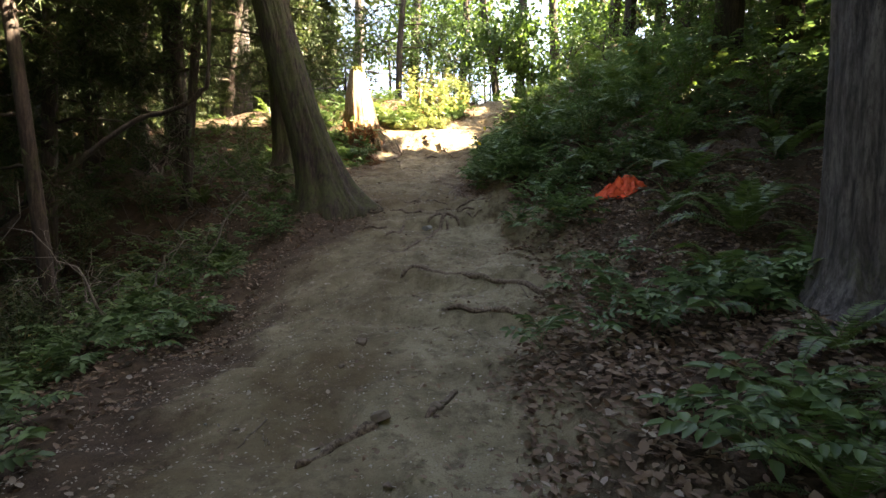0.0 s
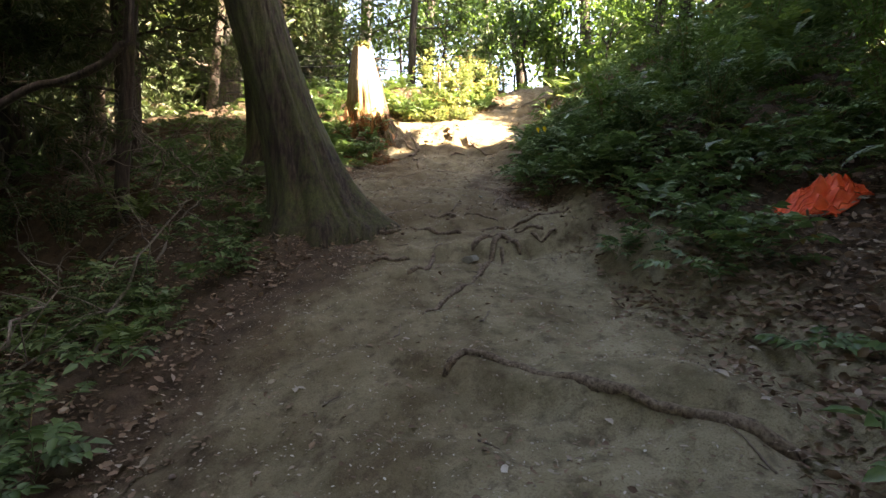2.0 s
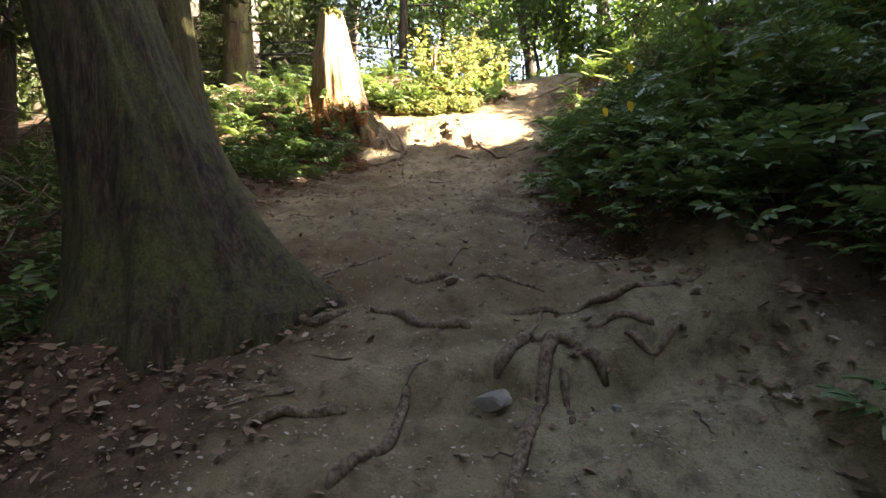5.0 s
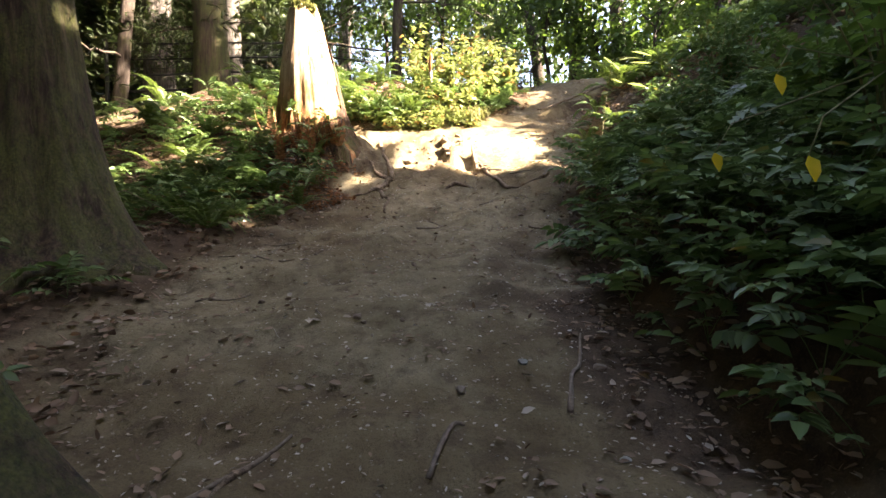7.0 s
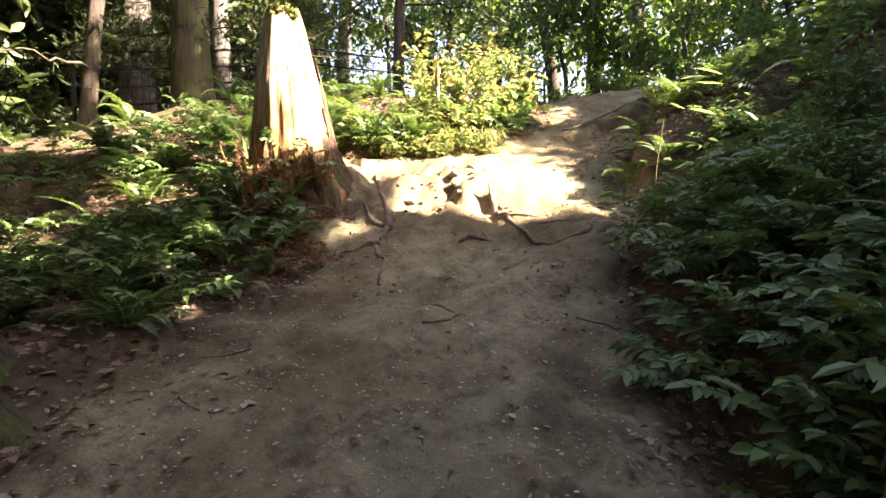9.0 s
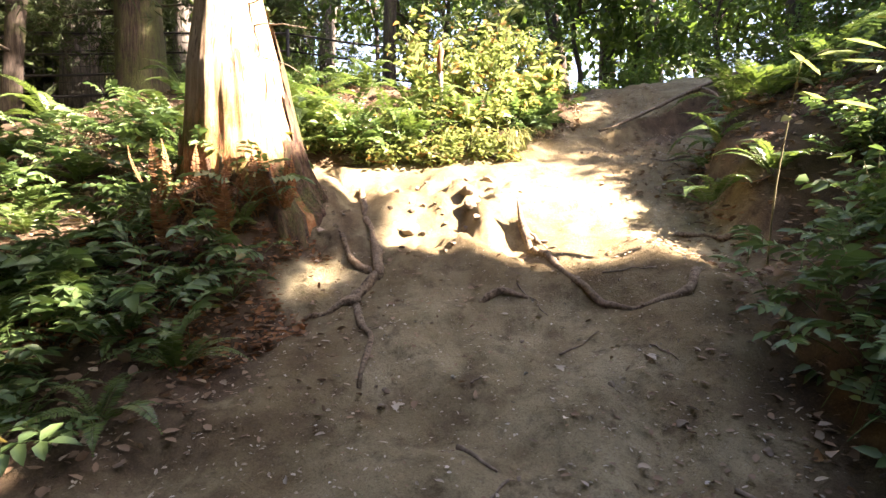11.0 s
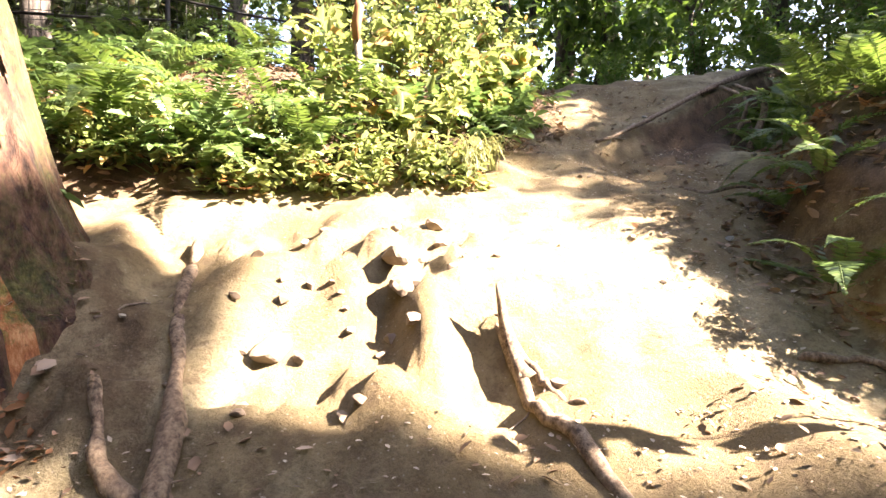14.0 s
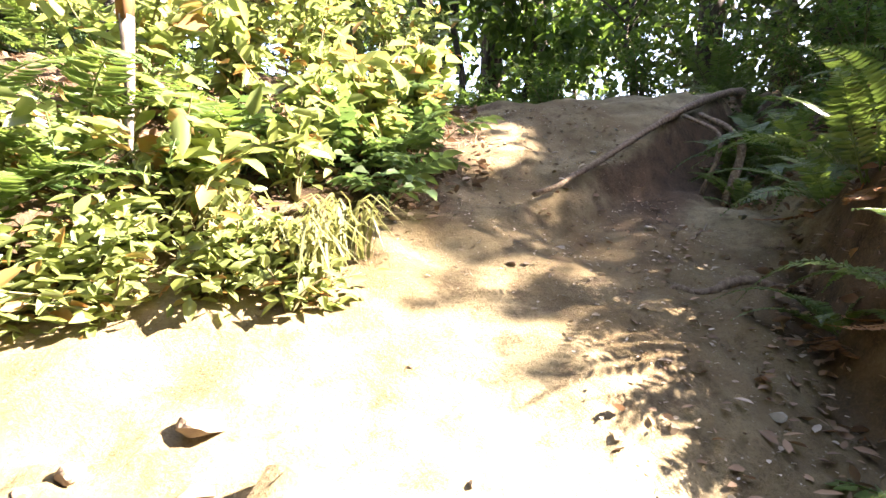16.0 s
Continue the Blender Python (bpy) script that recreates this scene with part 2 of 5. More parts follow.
class Build:
    """Collects points and faces of one mesh."""

    def __init__(self):
        self.v, self.f, self.n = [], [], 0

    def add(self, verts, faces):
        self.v.append(np.asarray(verts, float).reshape(-1, 3))
        self.f += [tuple(int(i) + self.n for i in f) for f in faces]
        self.n += len(self.v[-1])
        return self

    def blades(self, P, D, N, L, W, fold=0.12, droop=0.15):
        """Pointed leaves, folded at the midrib: base P, way D, face N, length L, width W."""
        P, D, N = (np.atleast_2d(np.asarray(a, float)) for a in (P, D, N))
        n = max(len(P), len(D), len(N))
        P, D, N = (np.broadcast_to(a, (n, 3)) for a in (P, D, N))
        L, W = np.broadcast_to(L, (n,))[:, None], np.broadcast_to(W, (n,))[:, None]
        D = unit(D)
        S = unit(np.cross(D, N))
        N = np.cross(S, D)
        q = [P, P + D * L * 0.30 + S * W * 0.46 + N * W * fold, P + D * L * 0.68 + S * W * 0.36 + N * (W * fold - L * droop * 0.4),
             P + D * L - N * L * droop, P + D * L * 0.68 - S * W * 0.36 + N * (W * fold - L * droop * 0.4), P + D * L * 0.30 - S * W * 0.46 + N * W * fold]
        o = self.n + 6 * np.arange(n)
        self.v.append(np.stack(q, 1).reshape(-1, 3))
        for a in o.tolist():
            self.f.append((a, a + 1, a + 2, a + 3))
            self.f.append((a, a + 3, a + 4, a + 5))
        self.n += 6 * n
        return self

    def tube(self, pts, radii, sides=6, rough=0.0, seed=0.0):
        """A tapered tube along points, closed at both ends."""
        pts = np.asarray(pts, float)
        radii = np.broadcast_to(radii, (len(pts),))
        tang = unit(np.gradient(pts, axis=0))
        ref = np.array([0.13, 0.21, 0.97]) if abs(tang[0][2]) < 0.8 else np.array([1.0, 0.1, 0.05])
        a = unit(np.cross(tang, ref))
        b = np.cross(tang, a)
        ang = np.arange(sides) * TAU / sides
        k = np.arange(len(pts))[:, None]
        r = radii[:, None] * (1 + rough * vnoise(k * 0.7 + seed * 9.1, np.cos(ang)[None] * 1.5 + 3 * np.sin(ang)[None] + seed, 1.0))
        ring = pts[:, None] + (a[:, None] * np.cos(ang)[None, :, None] + b[:, None] * np.sin(ang)[None, :, None]) * r[:, :, None]
        faces = [(i * sides + j, i * sides + (j + 1) % sides, (i + 1) * sides + (j + 1) % sides, (i + 1) * sides + j)
                 for i in range(len(pts) - 1) for j in range(sides)]
        faces += [tuple(range(sides))[::-1], tuple((len(pts) - 1) * sides + j for j in range(sides))]
        return self.add(ring.reshape(-1, 3), faces)

    def placed(self, other, mats):
        """Copies of another build, at 4 x 4 matrices."""
        V = np.concatenate(other.v)
        for m in mats:
            m = np.asarray(m)
            self.add(V @ m[:3, :3].T + m[:3, 3], other.f)
        return self

    def mesh(self, name, mat, soft=True):
        me = bpy.data.meshes.new(name)
        me.from_pydata(np.concatenate(self.v).tolist(), [], self.f)
        me.materials.append(mat)
        if soft:
            me.polygons.foreach_set("use_smooth", [True] * len(me.polygons))
        me.update()
        return me


def part(name, b, mat, parent=None, label="", m=None, soft=True):
    me = b if isinstance(b, bpy.types.Mesh) else b.mesh(name, mat, soft)
    ob = new(name, me)
    if parent is not None:
        ob.parent = parent
    if m is not None:
        ob.matrix_basis = m
    return tagged(ob, label) if label else ob


def thing(name, label, category, m=None, group="", kind=""):
    ob = new(name)
    ob.empty_display_size = 0.1
    if m is not None:
        ob.matrix_basis = m
    return tagged(ob, label, category, group, kind)


def spline(pts, n):
    """Points along a smooth curve through pts."""
    pts = np.asarray(pts, float)
    p = np.vstack([2 * pts[0] - pts[1], pts, 2 * pts[-1] - pts[-2]])
    out = []
    for s in np.linspace(0, len(pts) - 1 - 1e-6, n):
        i = int(s)
        t = s - i
        a, b, c, d = p[i:i + 4]
        out.append(0.5 * (2 * b + (c - a) * t + (2 * a - 5 * b + 4 * c - d) * t * t + (3 * b - a - 3 * c + d) * t ** 3))
    return np.array(out)


# ---- the lie of the land ----
trail_z = table([(-60, -9), (-6, -0.7), (0, 0.0), (1.6, 0.05), (3.2, 0.13), (4.5, 0.28), (5.5, 0.48), (6.65, 0.8), (8, 1.18), (8.75, 1.42), (9.05, 1.53), (9.25, 1.72), (9.5, 1.82),
                 (10.5, 2.1), (12.1, 2.5), (13.7, 2.88), (14.6, 3.22), (15.2, 3.48), (15.8, 3.85), (16.4, 4.22), (17.1, 4.62), (18.2, 5.16),
                 (19.2, 5.80), (19.9, 6.10), (21, 6.22), (25, 6.45), (40, 7.2), (90, 8)], 0.22)
left_x = table([(-60, -2), (0, -2.2), (3, -2.5), (6, -2.6), (8, -2.45), (9, -2.1), (10, -2.1), (11, -2.45), (12, -2.5), (13, -2.4), (14, -2.1), (15, -1.95),
                (15.8, -1.8), (16.3, -2.3), (16.9, -2.5), (17.15, -1.4), (17.4, -0.1), (18.1, 0.7), (19, 1.15), (20, 1.3), (22, 1.8), (90, 10)], 0.15)
right_x = table([(-60, 1), (0, 0.9), (2.2, 0.7), (3.6, 0.5), (5, 0.95), (6, 1.45), (7, 1.3), (8.4, 0.9), (9, 0.8), (10, 0.7), (11, 0.7), (12, 0.75), (13, 0.85),
                 (14.3, 1.05), (15, 1.45), (16.2, 1.6), (16.7, 1.9), (17.3, 2.5), (18, 3.0), (19, 3.8), (20, 4.8), (22, 7), (90, 20)], 0.2)


def terrain(x, y, fine=True):
    x, y = np.asarray(x, float), np.asarray(y, float)
    z0, xl, xr = trail_z(y), left_x(y), right_x(y)
    # scarp below the upper bend of the trail
    ax, ay, bx, by = 1.20, 17.92, 4.4, 19.75
    nx, ny = -(by - ay), bx - ax
    ln = math.hypot(nx, ny)
    side = ((x - ax) * nx + (y - ay) * ny) / ln
    along = ((x - ax) * (bx - ax) + (y - ay) * (by - ay)) / ln
    upper = z0 + np.where(y > 17.5, 0.13 * np.clip(x - 1.4, 0, 3.5), 0)
    lower = np.minimum(4.58 + 0.08 * (x - 1.4) + 0.37 * (y - 17.1), z0 + 0.02)
    w = smooth(-0.13, 0.03, side)
    z = np.where((y > 17.2) & (along > -0.6), lower + (upper - lower) * np.maximum(w, smooth(0.3, -0.5, along)), z0)
    # hollow of the path and its cross fall
    mid = (xl + xr) / 2
    z = z + 0.06 * np.clip(x - mid, -2, 2) * smooth(9.5, 7, y)
    dl, dr = np.maximum(xl - x, 0), np.maximum(x - xr, 0)
    low = -0.14 * dl - 0.26 * np.maximum(dl - 0.5, 0) + 0.22 * np.maximum(dl - 9, 0)
    high = 0.10 * smooth(0, 0.5, dl) - 0.18 * np.clip(dl - 6.5, 0, 30)
    k = smooth(9.0, 11.5, y)
    z = z + low * (1 - k) + high * k
    lip = 0.12 + 0.30 * smooth(8, 10, y) * smooth(14.6, 13.8, y) + 0.45 * smooth(15, 15.8, y) * smooth(17.6, 16.8, y)
    rise = lip * smooth(0, 0.35, dr) + (0.42 - 0.20 * smooth(6.5, 4.5, y)) * np.minimum(dr, 4.5) + 0.22 * np.clip(dr - 4.5, 0, 25)
    z = z + rise * (1 - 0.6 * smooth(19, 22, y))
    for cx, cy, sx, sy, h in ((-2.8, 15.35, 0.6, 0.55, 0.34), (0.9, 14.5, 0.55, 0.8, 0.34), (0.75, 9.1, 0.4, 0.5, 0.2), (0.95, 5.7, 0.5, 0.6, 0.18), (-2.6, 5.7, 0.8, 1.3, -0.2),
                              (-2.45, 8.8, 0.65, 0.65, 0.26), (-0.2, 15.6, 0.13, 0.2, -0.13), (-2.05, 16.0, 0.38, 0.45, 0.22), (-2.4, 15.6, 0.4, 0.3, 0.18)):
        z = z + h * np.exp(-((x - cx) / sx) ** 2 - ((y - cy) / sy) ** 2)
    if fine:
        near = smooth(40, 20, np.hypot(x, y - 10))
        z = z + near * (0.05 * vnoise(x, y, 0.75) + 0.048 * vnoise(x, y + 40, 0.31) + 0.024 * vnoise(x + 9, y, 0.14))
        z = z + 0.06 * vnoise(x, y, 1.9) * smooth(0.1, 0.8, dl + dr)
        # broken, rubbly rise in the sun
        rub = smooth(15.2, 15.6, y) * smooth(17.0, 16.5, y) * smooth(0.4, -0.2, x) * smooth(-2.4, -1.6, x)
        z = z + rub * (0.085 * np.round(vnoise(x * 1.2, y, 0.30) * 1.7) / 1.7 + 0.055 * np.round(vnoise(x + 7, y * 0.8, 0.17) * 1.5) / 1.5 + 0.025 * vnoise(x, y, 0.1))
        z = z + 0.035 * vnoise(x * 0.7, y * 1.6, 0.3) * smooth(17.4, 18.2, y) * smooth(22, 20, y)
        # small steps held by roots
        for y0, slant, h in ((5.1, -0.35, 0.10), (6.15, -0.55, 0.14), (8.72, 0.1, 0.19), (9.3, 0.2, 0.09), (14.9, -0.5, 0.05)):
            s = y - y0 - slant * x
            z = z + h * (smooth(-0.05, 0.05, s) - 0.5) * np.exp(-(s / 0.45) ** 2) * smooth(-1.2, -0.5, x) * smooth(1.5, 0.9, x)
    return z


def ground_at(x, y):
    return float(terrain(x, y))


def axis(lo, hi, step, reach):
    inner = np.arange(lo, hi + step / 2, step)
    out, d, s = [], 0.0, step
    while d < reach:
        s *= 1.16
        d += s
        out.append(d)
    out = np.array(out)
    return np.concatenate([lo - out[::-1], inner, hi + out])


gx, gy = axis(-3.2, 3.4, 0.055, 900), axis(-0.5, 20.6, 0.055, 900)
GX, GY = np.meshgrid(gx, gy)
GZ = terrain(GX, GY)
me = bpy.data.meshes.new("ground")
nx_, ny_ = len(gx), len(gy)
idx = np.arange(nx_ * ny_).reshape(ny_, nx_)
quads = np.stack([idx[:-1, :-1], idx[:-1, 1:], idx[1:, 1:], idx[1:, :-1]], -1).reshape(-1, 4)
me.from_pydata(np.stack([GX, GY, GZ], -1).reshape(-1, 3).tolist(), [], quads.tolist())
wander = 0.38 * vnoise(GX, GY, 0.9) + 0.2 * vnoise(GX + 20, GY, 0.33)
walled = smooth(8.8, 10, GY) * smooth(14.2, 12.5, GY)      # where the bank crowds the path
tro = smooth(0.55, -0.75, left_x(GY) + 0.45 * smooth(9, 8, GY) - GX + wander) * smooth(0.5 - 0.45 * walled, -0.6 - 0.35 * walled, GX - right_x(GY) - 0.55 * smooth(3.6, 4.8, GY) * smooth(9.2, 8, GY) + wander)
tro = tro * (1 - 0.45 * smooth(-1.3, -2.1, GX) * smooth(9.6, 8.6, GY)) * (1 - 0.75 * np.exp(-((GX + 1.75) / 0.6) ** 2 - ((GY - 8.95) / 0.5) ** 2))  * (1 - 0.25 * smooth(10.5, 11.5, GY) * smooth(15, 14, GY))
tro = tro * (1 - 0.85 * smooth(-1.65, -2.1, GX) * smooth(13.6, 14.2, GY) * smooth(16.2, 15.8, GY))
tro = np.maximum(tro, smooth(0.5, 0.22, np.hypot((GX + 1.6) * 0.9, GY - 15.05)))
tro = np.maximum(tro, 0.8 * smooth(17.0, 17.8, GY) * smooth(20, 19, GY) * smooth(1.2, 1.8, GX) * smooth(4.2, 3.4, GX))
foot = (1.83 * (GX - 1.20) - 3.2 * (GY - 17.92)) / 3.686      # dark soil under the scarp, the shade there painted in with it
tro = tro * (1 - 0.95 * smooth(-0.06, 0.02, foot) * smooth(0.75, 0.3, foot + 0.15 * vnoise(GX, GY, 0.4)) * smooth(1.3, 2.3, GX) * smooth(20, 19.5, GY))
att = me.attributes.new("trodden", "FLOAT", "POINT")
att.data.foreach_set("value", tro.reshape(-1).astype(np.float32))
pale = smooth(-0.9, 0.3, GX + 0.4 * vnoise(GX, GY, 0.8)) * smooth(9.5, 7.8, GY)      # grey grit washed down the right side
me.attributes.new("pale", "FLOAT", "POINT").data.foreach_set("value", pale.reshape(-1).astype(np.float32))
me.polygons.foreach_set("use_smooth", [True] * len(me.polygons))
me.materials.append(SOIL)
tagged(new("ground", me), "trodden brown dirt path rising through a leaf-strewn forest slope", "ground", kind="structure")

# ---- trees ----


def trunk_build(path, radius, lobes=(), flare=0.0, flare_h=0.45, sides=56, ridge=0.05, seed=0.0, rings=60, top_jag=0.0, below=0.7, keep=None):
    """A trunk along path (list of points, base first), radius as (height, radius) pairs, with buttress lobes (angle, reach, sharpness)."""
    pts = np.asarray(path, float)
    s = np.linspace(0, 1, rings) ** 1.6
    hh = np.interp(s, np.linspace(0, 1, len(pts)), pts[:, 2]) - pts[0, 2]
    deep = np.zeros(rings)
    deep[0] = below
    c = np.stack([np.interp(hh + pts[0, 2], pts[:, 2], pts[:, k]) for k in range(3)], -1)
    r = np.interp(hh, [a for a, _ in radius], [b for _, b in radius])
    th = np.arange(sides) * TAU / sides
    H, T = np.meshgrid(hh, th, indexing="ij")
    rad = r[:, None] * (1 + ridge * vnoise(T / TAU * 26 + seed * 7, H * 0.55 + seed, 1.0) + ridge * 0.75 * vnoise(T / TAU * 64 + seed, H * 1.5, 1.0))
    rad = rad + flare * np.exp(-H / flare_h) + (0.5 * flare + 0.03) * np.exp(-H / 0.13) * (1 + 0.6 * vnoise(T / TAU * 18 + seed * 2, H, 1.0))
    for a, reach, sharp in lobes:
        rad = rad + reach * np.exp(-H / (flare_h * 1.1)) * np.maximum(np.cos(T - a - 0.25 * H), 0) ** sharp
    z = (c[:, 2] - deep)[:, None] + 0 * T
    rad[0] = rad[1] * 1.25
    if top_jag:
        cut = hh[-1] - top_jag * (0.5 + 0.5 * vnoise(T / TAU * 11 + seed * 3, 0 * T, 1.0) + 0.35 * vnoise(T / TAU * 29 + seed, 0 * T + 5, 1.0))
        z = np.minimum(z, pts[0, 2] + cut)
    V = np.stack([c[:, 0][:, None] + rad * np.cos(T), c[:, 1][:, None] + rad * np.sin(T), z], -1)
    b = Build()
    f = [(i * sides + j, i * sides + (j + 1) % sides, (i + 1) * sides + (j + 1) % sides, (i + 1) * sides + j) for i in range(rings - 1) for j in range(sides)]
    if keep is not None:      # a loose shell of bark or moss: only the faces inside the mask
        K = keep(((T + math.pi) % TAU) - math.pi, H)
        ok = (K[:-1] & K[1:] & np.roll(K[:-1], -1, 1) & np.roll(K[1:], -1, 1)).reshape(-1)
        return b.add(V.reshape(-1, 3), [q for q, o in zip(f, ok) if o])
    top = V[-1].mean(0) - np.array([0, 0, top_jag * 0.9])
    n = rings * sides
    f += [((rings - 1) * sides + j, (rings - 1) * sides + (j + 1) % sides, n) for j in range(sides)]
    return b.add(np.vstack([V.reshape(-1, 3), top]), f)


def branch_points(start, way, length, sag=0.2, wobble=0.12, n=9, r=rng):
    way = unit(np.asarray(way, float))
    s = np.linspace(0, 1, n)[:, None]
    w = np.cumsum(r.normal(0, wobble * length / n, (n, 3)), 0)
    w -= w[0]
    return np.asarray(start) + way * s * length + w - np.array([0, 0, sag * length]) * s ** 2


def sprays(b, pts, count, length, width, spread=0.5, hang=0.5, r=rng):
    """Flat, drooping conifer sprays along a branch."""
    k = r.integers(1, len(pts), count)
    P = pts[k] + r.normal(0, spread * 0.3, (count, 3))
    D = r.normal(0, 1, (count, 3))
    D[:, 2] = -abs(D[:, 2]) * hang - 0.15
    N = r.normal(0, 0.5, (count, 3)) + np.array([0, 0, 1.0])
    P, D, N = np.repeat(P, 3, 0), np.repeat(D, 3, 0) + r.normal(0, 0.45, (3 * count, 3)), np.repeat(N, 3, 0)
    b.blades(P, D, N, r.uniform(0.6, 1.3, 3 * count) * length, r.uniform(0.6, 1.2, 3 * count) * width * 0.3)
    return b


def gz(x, y, sink=0.08):
    return ground_at(x, y) - sink


def in_gap(x, y):
    """Whether a trunk there would stand in the sun's way to the open part of the path."""
    k = (x + 0.6) * SUN_DIR.y - (y - 16.7) * SUN_DIR.x
    return x > 2.5 and abs(k) / math.hypot(SUN_DIR.x, SUN_DIR.y) < 2.6


def cast(x, y, z):
    """Where the ray of sun past a point comes down on the slope."""
    s = SUN_DIR
    k = (z - 3.4 - 0.62 * (y - 15)) / (s.z - 0.62 * s.y)
    return x - k * s.x, y - k * s.y


def sunlit(x, y, z):
    """Whether the gaps cut into the added canopy let the sun past a point."""
    gx_, gy_ = cast(x, y, z)
    fleck = vnoise(gx_ * 0.8, gy_ * 1.5, 0.24)
    broad = vnoise(gx_ + 11, gy_, 0.48)
    hit = (gx_ > 0.1) & (gx_ < 1.8) & (gy_ > 14.0) & (gy_ < 17.2) & (fleck > 0.34)
    hit |= (gx_ > -6.8) & (gx_ < -2.7) & (gy_ > 12.6) & (gy_ < 16.4) & (broad > 0.45)
    hit |= (gx_ > -0.3) & (gx_ < 3.0) & (gy_ > 8.0) & (gy_ < 12.8) & (broad > 0.22)
    gx_ = gx_ + 0.22 * vnoise(gx_, gy_, 0.5)
    gy_ = gy_ + 0.20 * vnoise(gx_ + 30, gy_, 0.5)
    for cx, cy, rx, ry in ((-0.3, 16.2, 1.5, 1.0), (-1.5, 17.5, 1.7, 1.05), (-4.05, 16.1, 1.42, 0.9), (-1.6, 18.9, 2.2, 1.4), (-0.1, 18.7, 0.9, 0.75), (1.25, 18.8, 0.8, 0.5),
                           (-1.66, 15.15, 0.34, 0.27), (-3.15, 13.45, 0.28, 0.22), (-9.3, 25.5, 1.4, 1.2), (-5.2, 14.6, 0.5, 0.5), (0.55, 15.25, 0.6, 0.4), (0.9, 15.85, 0.55, 0.45)):
        hit |= ((gx_ - cx) / rx) ** 2 + ((gy_ - cy) / ry) ** 2 < 1
    hit &= ~((gx_ > 0.25) & (gy_ > 16.95) & (gy_ < 17.8))
    hit &= ~((gx_ < -1.3) & (gx_ > -2.55) & (gy_ > 15.5) & (gy_ < 16.25))
    return hit | (((gy_ > 20.5) & (gx_ < 2.6) | (gy_ > 21.8) & (gx_ < 8)) & (gx_ > -4.5) & (broad > -0.3)) | ((vnoise(gx_ * 1.3, gy_, 0.9) > 0.84) & (gy_ > 13.5))


def shade_leaves(b, P, N, leaf, r):
    """Crown leaves at P facing N: small ones where their shade falls near the path, so that it comes down dappled."""
    gx_, gy_ = cast(P[:, 0], P[:, 1], P[:, 2])
    fine = (gx_ > -7) & (gx_ < 4.4) & (gy_ > 7.0) & (gy_ < 20.5)
    Q = np.repeat(P[fine], 10, 0)
    Q = Q + r.normal(0, 0.17, Q.shape)
    Q = Q[~sunlit(Q[:, 0], Q[:, 1], Q[:, 2])]
    P, N = P[~fine], N[~fine]
    ok = ~sunlit(P[:, 0], P[:, 1], P[:, 2])
    P, N = P[ok], N[ok]
    b.blades(P, r.normal(0, 1, (len(P), 3)), N, leaf, leaf * 0.78)
    if len(Q):
        b.blades(Q, r.normal(0, 1, (len(Q), 3)), r.normal(0, 0.6, Q.shape) + np.array(SUN_DIR), 0.17, 0.13)
    return b


# old leaning cedar beside the path
zb = gz(-2.3, 9.35, 0.12)
cedar = thing("cedar_tree", "large leaning cedar with flared mossy buttress roots beside the path", "tree")
part("trunk", trunk_build([(-2.16, 9.37, zb), (-2.40, 9.38, zb + 1.0), (-2.78, 9.38, zb + 2.3), (-3.36, 9.4, zb + 4.6), (-5.1, 9.6, zb + 13)],
                          [(0, 0.40), (0.6, 0.365), (1.5, 0.335), (4.5, 0.31), (13, 0.2)],
                          [(0.12, 0.60, 16), (-0.55, 0.22, 18), (-1.25, 0.17, 20), (-1.9, 0.13, 18), (-2.6, 0.13, 12), (2.9, 0.1, 6), (1.4, 0.22, 8)], 0.05, 0.55, 150, 0.06, 1.3, 100), BARK, cedar)
for i, (a, h, ln) in enumerate(((2.6, 6.2, 3.0), (-2.5, 5.6, 2.8), (3.0, 7.6, 3.2), (0.6, 8.5, 3.0), (-1.2, 8.0, 2.8))):
    p0 = (-2.3 - 0.2 * h, 9.4, zb + h)
    pts = branch_points(p0, (math.cos(a), math.sin(a), 0.05), ln, 0.3)
    br = part("branch", Build().tube(pts, np.linspace(0.05, 0.012, len(pts)), 6), BARK_DARK, cedar)
    part("foliage", sprays(Build(), pts, 260, 0.22, 0.10), CONIFER, br, "drooping dark green cedar sprays")

zb = gz(-3.35, 11.95, 0.12)
cedar2 = thing("cedar_tree", "straight upright cedar with a mossy flared base at the path edge", "tree")
part("trunk", trunk_build([(-3.46, 11.95, zb), (-3.62, 11.95, zb + 1.2), (-3.82, 11.95, zb + 3), (-4.4, 12.0, zb + 13)], [(0, 0.39), (1, 0.355), (3, 0.325), (13, 0.2)],
                          [(-0.2, 0.36, 14), (-0.85, 0.28, 18), (-1.5, 0.33, 16), (0.9, 0.25, 8), (2.6, 0.3, 6), (-2.3, 0.3, 14)], 0.10, 0.5, 140, 0.05, 4.1, 90), BARK, cedar2)

for a, h, ln in ((2.4, 5.6, 2.6), (-2.2, 6.4, 2.6), (0.4, 7.2, 2.8), (-0.9, 7.6, 2.4)):
    pts = branch_points((-3.5 - 0.05 * h, 11.95, zb + h), (math.cos(a), math.sin(a), 0.05), ln, 0.3)
    br = part("branch", Build().tube(pts, np.linspace(0.045, 0.01, len(pts)), 6), BARK_DARK, cedar2)
    part("foliage", sprays(Build(), pts, 240, 0.22, 0.10), CONIFER, br, "drooping dark green cedar sprays")

